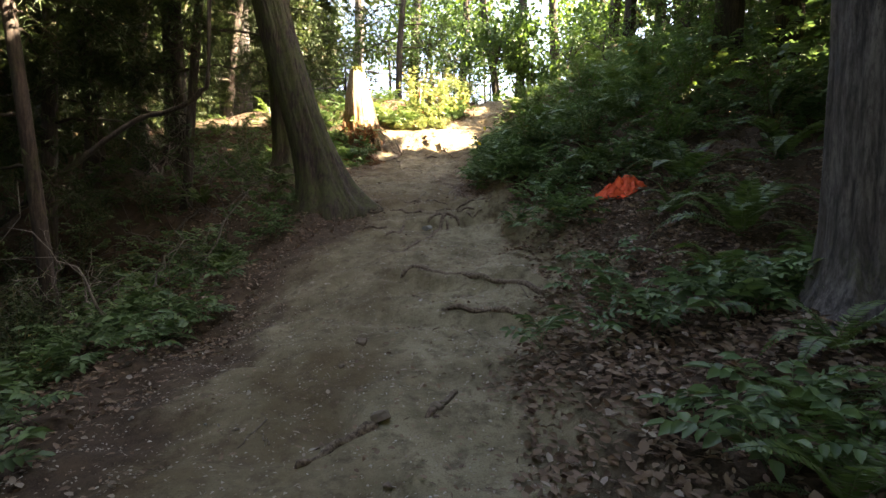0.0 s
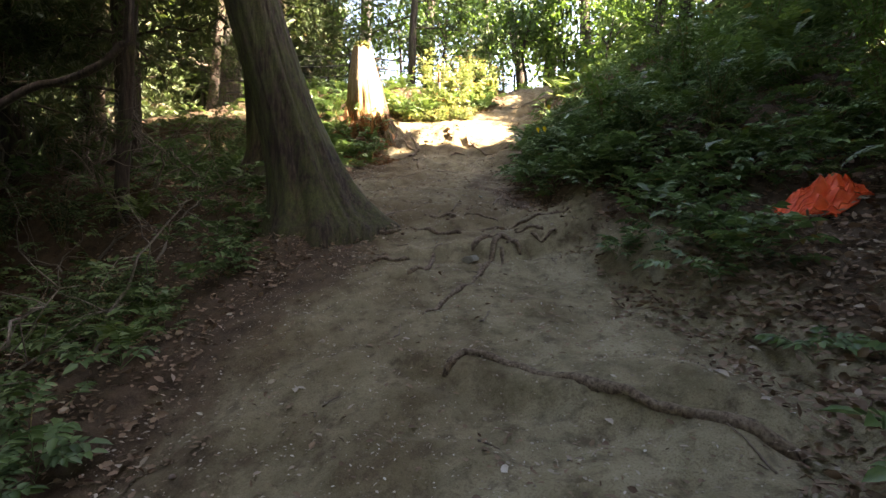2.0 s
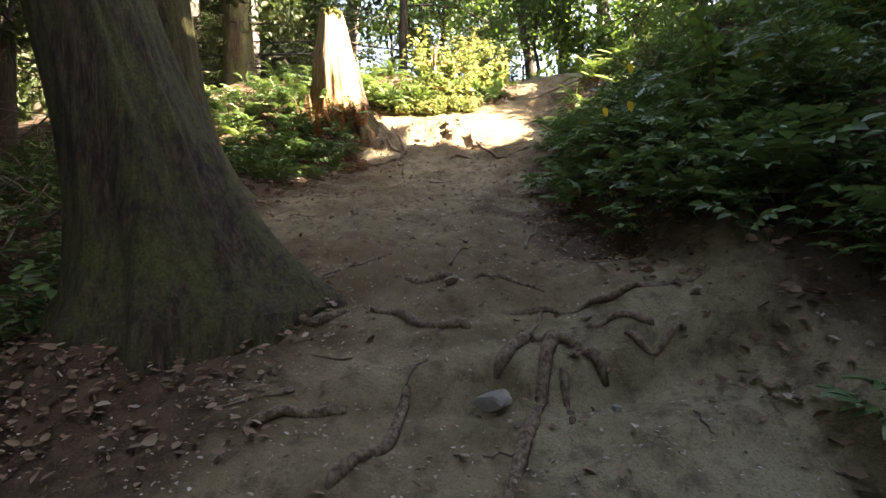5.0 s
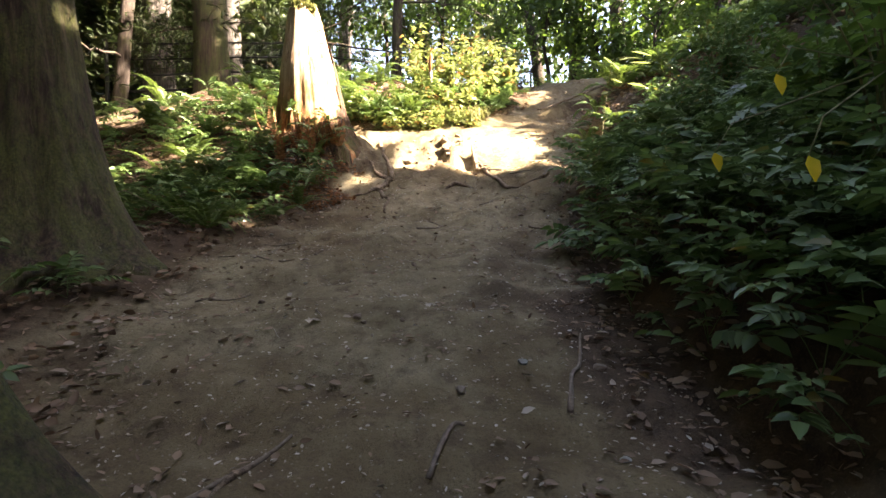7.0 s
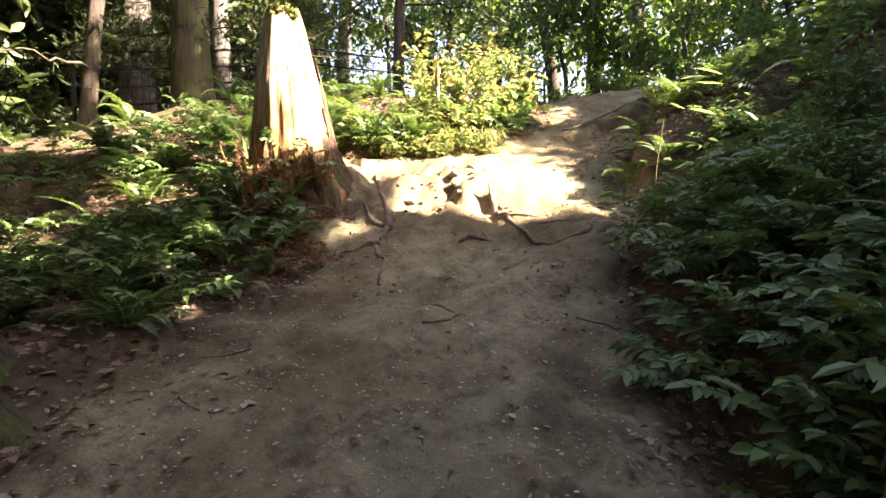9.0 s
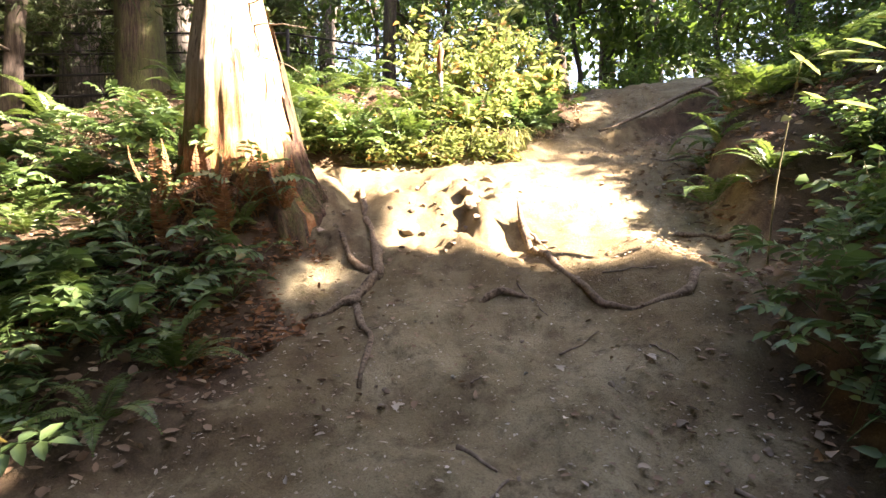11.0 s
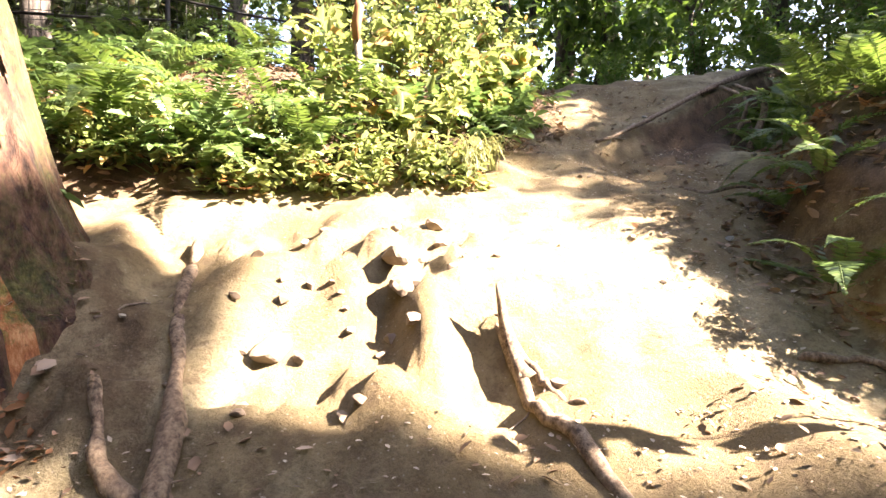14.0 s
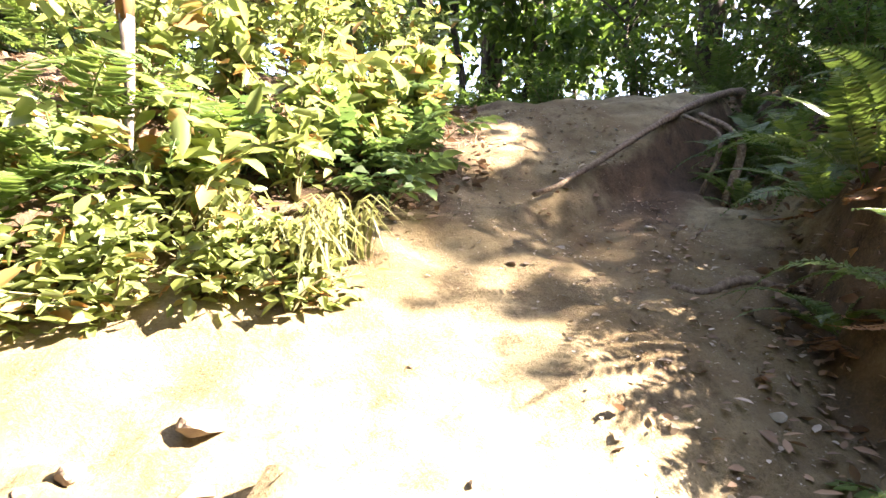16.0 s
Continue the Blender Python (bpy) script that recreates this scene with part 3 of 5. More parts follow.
for tree, cx, cy in ((cedar, -4.2, 9.4), (cedar2, -3.9, 12.0)):
    c = np.random.default_rng(int(cy))
    P = unit(c.normal(0, 1, (4200, 3))) * c.random((4200, 1)) ** 0.45 * np.array([3.2, 3.4, 2.6]) + np.array([cx, cy, zb + 8.2])
    P = P[~sunlit(P[:, 0], P[:, 1], P[:, 2])]
    part("crown", Build().blades(P, c.normal(0, 1, (len(P), 3)), c.normal(0, 0.8, (len(P), 3)) + np.array([0, 0, 1.0]), 0.36, 0.26), CONIFER, tree)

zb = gz(2.95, 3.4, 0.12)
fir = thing("fir_tree", "grey furrowed fir trunk standing on the bank above the path", "tree")
part("trunk", trunk_build([(2.95, 3.4, zb), (2.95, 3.4, zb + 1.5), (2.93, 3.45, zb + 12)], [(0, 0.36), (0.6, 0.33), (2, 0.31), (12, 0.2)],
                          [(3.4, 0.12, 4), (4.6, 0.12, 4)], 0.06, 0.3, 120, 0.09, 2.2, 80), BARK_GREY, fir)

# dark bank-side trunk at the very start
zb = gz(-2.75, 1.75, 0.2)
snag = thing("mossy_stump", "low dark mossy stump at the path's lower edge", "stump")
part("body", trunk_build([(-2.75, 2.0, zb), (-2.8, 2.0, zb + 0.75)], [(0, 0.34), (0.75, 0.24)], [(0.2, 0.2, 4), (2.4, 0.2, 4)], 0.08, 0.25, 40, 0.06, 6.0, 30, 0.2), BARK_DARK, snag)

# the broken, sun-bleached stump
zb = gz(-2.68, 15.95, 0.27)
stump = thing("tree_stump", "tall broken cedar stump, bleached pale wood with mossy red flared base", "stump")
STUMP_PATH = [(-2.58, 15.97, zb), (-2.60, 15.97, zb + 0.6), (-2.63, 15.96, zb + 1.1), (-2.67, 15.96, zb + 1.7), (-2.70, 15.97, zb + 2.32)]
STUMP_R = [(0, 0.47), (0.4, 0.45), (0.8, 0.425), (1.3, 0.385), (1.7, 0.31), (2.05, 0.255), (2.32, 0.19)]
STUMP_LOBES = [(0.05, 0.30, 5), (0.8, 0.25, 6), (-0.7, 0.12, 9), (-1.45, 0.10, 12), (-2.2, 0.12, 10), (3.0, 0.2, 6)]


def stump_shell(out, jag, keep=None, ridge=0.055):
    return trunk_build(STUMP_PATH, [(h, r + out) for h, r in STUMP_R], STUMP_LOBES, 0.03, 0.42, 180, ridge, 3.3, 96, jag, keep=keep)


part("trunk", stump_shell(0.0, 0.24), STUMP_WOOD, stump, "bleached pale wood, checked and splintered, rusty towards the base")
part("bark_flare", stump_shell(0.022, 0.0, lambda T, H: (T > 0.30 - 0.75 * np.clip((1.75 - H) / 1.3, 0, 1) + 0.22 * vnoise(T * 5, H * 2.5, 0.6)) & (T < 2.4) & (H < 1.95 + 0.3 * vnoise(T * 6, 0 * H, 0.5)), 0.10),
     STUMP_BARK, stump, "rotten dark reddish bark with green moss")
part("bark_skirt", stump_shell(0.018, 0.0, lambda T, H: (T < -0.2) & (H < 0.42 + 0.28 * vnoise(T * 5, H, 0.5) + 0.2 * vnoise(T * 17, H * 2, 0.5)), 0.10),
     STUMP_BARK, stump, "rotten reddish bark crumbling at the base")
for i in range(11):
    a = rng.uniform(2.6, 4.1)
    x, y = -2.64 + math.cos(a) * rng.uniform(0.42, 0.5), 15.95 + math.sin(a) * rng.uniform(0.42, 0.5)
    h = rng.uniform(0.4, 1.1)
    part("splinter", Build().tube([(x, y, zb), (x, y, zb + h * 0.6), (x + rng.normal(0, 0.02), y, zb + h)], [0.05, 0.035, 0.008], 5, 0.3, i), STUMP_WOOD, stump, soft=False)
cap = Build()
th = rng.uniform(0, TAU, 900)
rr = np.sqrt(rng.random(900)) * 0.19
cap.blades(np.stack([-2.68 + rr * np.cos(th), 15.93 + rr * np.sin(th), zb + 2.24 + 0.1 * rng.random(900) - rr * 0.3], -1), rng.normal(0, 1, (900, 3)), rng.normal(0, 1, (900, 3)), 0.06, 0.03)
part("moss_cap", cap, MOSS, stump, "yellow-green moss on the broken top")
# trunks in the wood
WOOD_LEFT = [(-8.97, 22.8, 0.42, BARK_GREY, 0.0), (-8.6, 20.4, 0.15, BARK_DARK, 0.12), (-1.9, 21.6, 0.13, BARK_DARK, 0.03), (-6.62, 21.2, 0.42, BARK, -0.02), (-7.7, 25.0, 0.26, BARK_GREY, 0.0), (-12.5, 21, 0.3, BARK_DARK, 0.02), (-6.2, 12.2, 0.16, BARK_DARK, -0.05), (-7.4, 14.0, 0.24, BARK_DARK, 0.02), (-5.4, 10.6, 0.09, BARK_DARK, 0.1), (-8.6, 12.6, 0.2, BARK_DARK, -0.04), (-9.6, 16.0, 0.28, BARK_DARK, 0.03), (-10.5, 11.5, 0.2, BARK_DARK, 0.0), (-12.5, 14.5, 0.34, BARK_DARK, 0.02), (-5.9, 7.6, 0.10, BARK_DARK, -0.12), (-11, 8.6, 0.22, BARK_DARK, 0.03), (-7.6, 9.6, 0.14, BARK_DARK, 0.07)]
WOOD_AHEAD = [(-14, 18, 0.3, BARK_DARK, 0.0), (-16, 12, 0.35, BARK_DARK, 0.0), (-10.6, 26, 0.3, BARK_GREY, 0.0), (-1.6, 27.5, 0.28, BARK_DARK, 0.02), (-4.9, 29, 0.3, BARK_GREY, 0.0), (3.0, 27.0, 0.22, BARK_DARK, -0.14), (3.9, 26.2, 0.24, BARK_DARK, 0.03), (1.0, 31, 0.25, BARK_DARK, 0.05), (6.5, 29, 0.3, BARK_DARK, -0.04), (7.8, 24, 0.25, BARK_DARK, 0.05), (9.5, 18.5, 0.3, BARK_DARK, 0.0), (11, 13, 0.35, BARK_DARK, 0.02), (12, 26, 0.3, BARK_DARK, 0.0), (-19, 24, 0.35, BARK_DARK, 0.0), (-15, 30, 0.35, BARK_GREY, 0.0)]
FOREST = WOOD_LEFT + WOOD_AHEAD
for i, (x, y, r, mat, lean) in enumerate([q for q in FOREST if not in_gap(q[0], q[1])]):
    zb = gz(x, y, 0.2)
    t = thing("forest_tree", {BARK_GREY.name: "tall grey-barked tree with sunlit patches in the wood", BARK.name: "straight brown cedar trunk in the wood",
                              DEADWOOD.name: "thin pale dead trunk among the trees"}.get(mat.name, "tall dark trunk standing in the shady wood"), "tree", group="forest trees")
    part("trunk", trunk_build([(x, y, zb), (x + lean * 2, y, zb + 2.5), (x + lean * 6 + rng.normal(0, 0.1), y, zb + 6), (x + lean * 10, y, zb + 14)],
                              [(0, r * 1.15), (1, r), (6, r * 0.85), (14, r * 0.4)], [(rng.uniform(0, TAU), r * 0.6, 4), (rng.uniform(0, TAU), r * 0.5, 4)], r * 0.25, 0.35, 24, 0.07, i * 1.7, 34), mat, t)
    conifer = x < -4.5 or r == 0.13
    if abs(x) > 4.5 and r > 0.12:
        c = np.random.default_rng(700 + i)
        P = unit(c.normal(0, 1, (1700, 3))) * c.random((1700, 1)) ** 0.45 * np.array([3.4, 3.4, 3.6]) + np.array([x, y, zb + 11])
        P = P[~sunlit(P[:, 0], P[:, 1], P[:, 2])]
        part("crown", Build().blades(P, c.normal(0, 1, (len(P), 3)), c.normal(0, 0.8, (len(P), 3)) + np.array([0, 0, 1.0]), 0.46, 0.36), CONIFER, t)
    for j in range(13 if conifer else 6):
        h = rng.uniform(1.6, 7.5) if conifer else rng.uniform(3.5, 9)
        a = rng.uniform(0, TAU)
        ln = rng.uniform(1.2, 2.8)
        pts = branch_points((x + lean * h, y, zb + h), (math.cos(a), math.sin(a), 0.1 if conifer else 0.4), ln, 0.25 if conifer else 0.05, 0.2)
        br = part("branch", Build().tube(pts, np.linspace(0.035, 0.007, len(pts)), 5, 0.2, j), mat if r < 0.2 else BARK_DARK, t)
        if conifer and (h > 2.0 or x < -9):
            part("foliage", sprays(Build(), pts[2:], 170, 0.20, 0.08, 0.9), CONIFER, br, "drooping dark green sprays")

# ---- leafy crowns against the sky ----


def crown_build(count, rad, leaf, clumps, r):
    """Leaves in clumps inside an uneven ellipsoid."""
    c = unit(r.normal(0, 1, (clumps, 3))) * r.uniform(0.35, 1.0, (clumps, 1)) * np.asarray(rad)
    k = r.integers(0, clumps, count)
    P = c[k] + r.normal(0, 1, (count, 3)) * np.asarray(rad) * 0.16
    D = r.normal(0, 1, (count, 3)) + np.array([0, 0, -0.4])
    N = r.normal(0, 0.7, (count, 3)) + np.array([0, 0, 1.0])
    return Build().blades(P, D, N, r.uniform(0.6, 1.3, count) * leaf, r.uniform(0.5, 0.9, count) * leaf), c


CROWNS = []
for i in range(6):
    b, c = crown_build(1450, (1.8, 1.8, 1.7 + 0.2 * (i % 3)), 0.12 + 0.025 * (i % 4), 15 + 4 * (i % 3), np.random.default_rng(40 + i))
    CROWNS.append((b.mesh("crown", SHADE_LEAF if i % 3 == 2 else TREE_LEAF), c))


def leafy_tree(x, y, h, size, k, stem=0.09, lean=(0, 0)):
    zb = gz(x, y, 0.15)
    t = thing("maple_tree", "slender broadleaf tree with bright green leaves and gaps of sky", "tree", pose(x, y, zb), group="broadleaf trees")
    top = np.array([lean[0], lean[1], h])
    pts = spline([(0, 0, 0), top * 0.35 + rng.normal(0, 0.1, 3) * (1, 1, 0), top * 0.7 + rng.normal(0, 0.15, 3) * (1, 1, 0), top], 12)
    part("trunk", Build().tube(pts, np.linspace(stem, stem * 0.4, 12), 8, 0.15, k), BARK_DARK, t)
    me_, c = CROWNS[k % 6]
    for j in range(4):
        q = c[j * 3] * size * 0.8 + top
        part("limb", Build().tube(spline([pts[7 + j % 4], (pts[8] + q) / 2 + (0, 0, 0.1), q], 7), np.linspace(stem * 0.45, 0.01, 7), 5), BARK_DARK, t)
    part("crown", me_, TREE_LEAF, t, m=Matrix.LocRotScale(Vector(top), Euler((0, 0, rng.uniform(0, TAU))), Vector((size, size, size))))
    return t


CREST_TREES = [(0.5, 25.5, 3.2, 1.2), (-1.0, 23.5, 3.6, 1.15), (2.4, 24.0, 3.4, 1.2), (4.2, 25.0, 3.0, 1.2), (5.8, 23.4, 3.0, 1.1), (-2.6, 26, 4.4, 1.3), (1.4, 29, 5.2, 1.5), (4.8, 30, 5.2, 1.6), (-0.5, 33, 7, 2.0), (8, 27, 4.6, 1.5), (6.5, 20.5, 2.4, 1.0), (8.2, 17.5, 2.6, 1.1), (-6, 31, 6, 1.8), (-12, 33, 7, 2.2)]
BANK_TREES = [(3, 37, 8, 2.2), (10, 33, 7, 2.2), (5.3, 14.6, 2.4, 0.9), (6.2, 11.5, 2.7, 1.0), (5.4, 17.2, 2.3, 0.9), (-18, 20, 6, 2.0), (-17, 9, 5, 2.0), (-13, 4, 5, 1.8), (14, 21, 5, 1.8), (-22, 33, 8, 2.6), (7.5, 8.5, 2.8, 1.2), (7.5, 14, 3.5, 1.2), (-9.2, 5.0, 3.6, 1.3)]
TREES = CREST_TREES + BANK_TREES
for i, (x, y, h, s) in enumerate([q for q in TREES if not in_gap(q[0], q[1])]):
    leafy_tree(x, y, h, s, i, 0.06 + 0.02 * s, (rng.normal(0, 0.25), rng.normal(0, 0.25)))

# far woods all round, with holes of sky
fw = Build()
n = 26000
a = rng.uniform(0, TAU, n)
d = rng.uniform(34, 60, n)
x, y = d * np.sin(a), 12 + d * np.cos(a)
hh = rng.random(n) ** 1.3 * (7 + 5 * vnoise(a * 9, d * 0.02, 1.0)) + 0.1
keep = vnoise(a * 60, hh * 0.7, 1.0) + 0.5 * vnoise(a * 190, hh * 2.1, 1.0) > 0.12
x, y, hh = x[keep], y[keep], hh[keep]
fw.blades(np.stack([x, y, terrain(x, y, False) + hh], -1), rng.normal(0, 1, (len(x), 3)), rng.normal(0, 1, (len(x), 3)), 0.55, 0.42)
tagged(part("far_woods", fw, TREE_LEAF), "distant green woods with gaps of bright sky", "woods", kind="stuff")

dw = Build()
n = 52000
x, y = rng.uniform(-24, -9, n), rng.uniform(-4, 34, n)
x = np.where(y > 20, x - 3, x)
a, d = rng.uniform(radians(110), radians(285), 30000), rng.uniform(8, 20, 30000)
x, y = np.concatenate([x, d * np.sin(a)]), np.concatenate([y, d * np.cos(a)])
x2, y2 = np.concatenate([rng.uniform(8, 20, 30000), rng.uniform(-19, -6.5, 34000)]), np.concatenate([rng.uniform(-4, 27, 30000), rng.uniform(25, 34, 34000)])
x, y = np.concatenate([x, x2]), np.concatenate([y, y2])
hh = rng.random(len(x)) * 10
keep = (vnoise(x * 0.8 + hh * 0.5, y * 0.8 + hh * 0.9, 1.0) > -0.15) & ~(sunlit(x, y, terrain(x, y, False) + hh) & (x > 0))
zz = terrain(x, y, False) + hh
cx_, cy_ = cast(x, y, zz)
fine = keep & (x > 0) & (cx_ > -7) & (cx_ < 4.4) & (cy_ > 7) & (cy_ < 20.5)
Q = np.repeat(np.stack([x, y, zz], -1)[fine], 6, 0)
Q = Q + rng.normal(0, 0.17, Q.shape)
Q = Q[~sunlit(Q[:, 0], Q[:, 1], Q[:, 2])]
dw.blades(Q, rng.normal(0, 1, Q.shape), rng.normal(0, 1, Q.shape), 0.17, 0.13)
keep &= ~fine
x, y, zz = np.repeat(x[keep], 2), np.repeat(y[keep], 2), np.repeat(zz[keep], 2)
dw.blades(np.stack([x, y, zz], -1), rng.normal(0, 1, (len(x), 3)), rng.normal(0, 1, (len(x), 3)), 0.46, 0.17)
tagged(part("dark_woods", dw, CONIFER), "deep shady evergreen woods below the path", "woods", kind="stuff")

# ---- added canopy overhead, mostly unseen: shades the path but for a gap towards the sun ----


CANOPY = [(8 + 3.2 * i + 0.9 * ((j * 7) % 3 - 1), -16 + 3.6 * j + 0.8 * (i % 2)) for i in range(3) for j in range(9)]
CANOPY += [(17.5 + 0.8 * (j % 2), -8 + 3.4 * j) for j in range(8)] + [(7.0, -4 + 2.9 * j) for j in range(7)]
CANOPY += [(3.6, -1.5), (4.0, -5.0), (4.4, 1.4), (-4.6, -3.0), (-5.6, 0.5), (-7.5, 3.0), (-8, 6.5), (-5.6, 4.6)] + [(5.6 + 0.4 * (j % 2), -9 + 3.2 * j) for j in range(7)] + [(-5.5 - 0.5 * (j % 2), -11 + 3.1 * j) for j in range(5)] + [(-10, -8), (-12, -3), (-14, 2), (0.5, -8), (2, -12)] + [(7.2, 20.2), (9.2, 22.2), (8.8, 18.6)]
for i, (x, y) in enumerate([q for q in CANOPY if not in_gap(*q)]):
    zb = gz(x, y, 0.2)
    hh = (6.6 if x < 10 else 9.0 if x < 13 else 11.0) + 1.5 * ((i * 5) % 4) / 3 if x > 4.8 else 13.5
    t = thing("added_shade_tree", "tall forest tree added, mostly out of view, to shade the path", "tree", group="canopy trees")
    part("trunk", Build().tube([(x, y, zb), (x + 0.2, y, zb + hh * 0.5), (x, y, zb + hh)], [0.3, 0.22, 0.1], 10, 0.1, i), BARK_DARK, t)
    r = np.random.default_rng(200 + i)
    n = 3000
    P = r.normal(0, 1, (n, 3))
    P = unit(P) * r.random((n, 1)) ** 0.45 * np.array([2.9, 2.9, 4.2]) + np.array([x, y, zb + hh])
    part("crown", shade_leaves(Build(), P, r.normal(0, 0.6, (n, 3)) + np.array(SUN_DIR), 0.46, r), CONIFER, t)

# ---- ferns ----


def frond_build(length, width, arch, seed, pairs=30):
    """One sword-fern frond: a rachis arching from the origin towards +x, with narrow pinnae on both sides."""
    r = np.random.default_rng(seed)
    s = np.linspace(0, 1, 14)
    px_ = length * (s * 0.92)
    pz_ = length * (arch * s - arch * 1.05 * s ** 2.4)
    curve = np.stack([px_, length * 0.05 * np.sin(s * 2 + seed), pz_], -1)
    b = Build().tube(curve, np.linspace(0.006, 0.0015, 14), 4)
    q = np.linspace(0.12, 0.985, pairs)
    P = np.stack([np.interp(q, s, curve[:, k]) for k in range(3)], -1)
    T = unit(np.stack([np.gradient(P[:, k]) for k in range(3)], -1))
    side = unit(np.cross(T, (0, 0, 1)))
    L = width * np.clip(np.sin(np.clip(q * 1.12 + 0.18, 0, 1.25) * 2.45), 0.10, 1)
    for sg in (1, -1):
        D = side * sg + T * 0.35 + np.array([0, 0, -0.18]) + r.normal(0, 0.07, P.shape)
        N = np.cross(T, side) * 1.0 + np.array([0, 0, 0.4]) + r.normal(0, 0.15, P.shape)
        b.blades(P, D, N, L, length / pairs * 0.95, 0.1, 0.12)
    return b


FRONDS = [frond_build(1.0, 0.13, 0.55 + 0.18 * (i % 3), i).mesh("frond", FERN) for i in range(5)]
DEAD_FRONDS = [frond_build(0.75, 0.09, -0.2, 20 + i, 22).mesh("dead_frond", FERN_DEAD) for i in range(2)]


def fern(x, y, size, fronds=10, seed=0, z=None, dead=2, tilt=0.0):
    r = np.random.default_rng(seed)
    f = thing("sword_fern", "green sword fern with arching fronds growing on the slope", "fern",
              Matrix.LocRotScale(Vector((x, y, (ground_at(x, y) if z is None else z) - 0.02)), Euler((tilt, 0, r.uniform(0, TAU))), Vector((size,) * 3)), group="sword ferns")
    for i in range(fronds):
        a = i * TAU / fronds + r.normal(0, 0.2)
        part("frond", FRONDS[r.integers(0, 5)], FERN, f, m=Matrix.LocRotScale(None, Euler((r.normal(0, 0.15), r.uniform(-0.75, 0.1), a)), Vector((r.uniform(0.7, 1.1),) * 3)))
    for i in range(dead):
        part("dead_frond", DEAD_FRONDS[i % 2], FERN_DEAD, f, "withered brown frond", m=Matrix.LocRotScale(None, Euler((0, r.uniform(0.0, 0.3), r.uniform(0, TAU))), Vector((0.8,) * 3)))
    return f


# ferns set by eye along the walk: x, y, size
FERNS_UPPER = [(1.66, 15.95, 0.75), (1.95, 16.4, 0.6), (2.4, 16.9, 0.8), (2.8, 17.4, 0.8), (3.2, 17.8, 0.8), (3.6, 18.5, 0.9), (4.2, 19.2, 0.9), (4.6, 19.8, 0.9), (-2.85, 15.1, 0.6), (-3.45, 15.3, 0.6), (-3.6, 14.7, 0.65), (-4.3, 15.6, 0.7), (-3.9, 13.6, 0.6), (-4.8, 14.2, 0.7), (-1.9, 17.75, 1.2), (-1.4, 17.6, 0.9), (-2.6, 18.1, 1.1), (-1.0, 17.6, 0.9), (-0.4, 18.0, 0.9), (-2.3, 17.4, 1.0), (-2.9, 17.6, 1.0), (-1.2, 18.6, 0.9), (-3.6, 18.6, 0.9), (-0.8, 19.3, 0.9), (-2.0, 19.6, 1.0), (-3.2, 20.0, 1.0), (0.2, 19.4, 0.8)]
FERNS_BANK = [(-4.4, 18.0, 0.8), (2.5, 12.6, 1.05), (3.2, 13.5, 1.1), (2.9, 11.2, 1.1), (3.4, 9.8, 1.2), (2.2, 10.4, 0.9), (3.8, 12.0, 1.2), (2.6, 8.7, 0.9), (4.2, 10.6, 1.2), (3.9, 8.6, 1.1), (4.6, 13.0, 1.2), (2.4, 14.0, 0.9), (3.0, 14.8, 1.0), (3.8, 15.6, 1.0), (2.9, 16.2, 0.8), (3.9, 17.2, 0.9), (4.6, 18.2, 1.0), (4.9, 16.6, 1.1), (3.4, 7.2, 1.1), (4.4, 6.6, 1.1), (3.2, 5.4, 1.0), (2.5, 4.6, 0.8), (1.75, 2.35, 0.62), (1.45, 1.75, 0.6), (2.1, 2.0, 0.7), (2.3, 2.9, 0.7)]
FERNS_LEFT = [(-2.32, 15.25, 0.5), (-2.5, 14.75, 0.45), (-2.22, 14.1, 0.5), (-2.35, 13.65, 0.45), (-1.75, 17.15, 0.9), (-2.4, 17.2, 1.0), (-1.15, 17.25, 0.8), (1.25, 11.3, 0.6), (1.3, 12.3, 0.65), (1.35, 10.3, 0.55), (-2.75, 12.9, 0.6), (-3.1, 13.2, 0.7), (-2.7, 13.6, 0.55), (-3.3, 14.0, 0.7), (-2.6, 14.25, 0.5), (-3.0, 14.5, 0.65), (-4.2, 14.8, 0.8), (-3.7, 12.9, 0.7), (-4.6, 13.0, 0.8), (-3.6, 16.9, 0.8), (-4.4, 16.4, 0.8)]
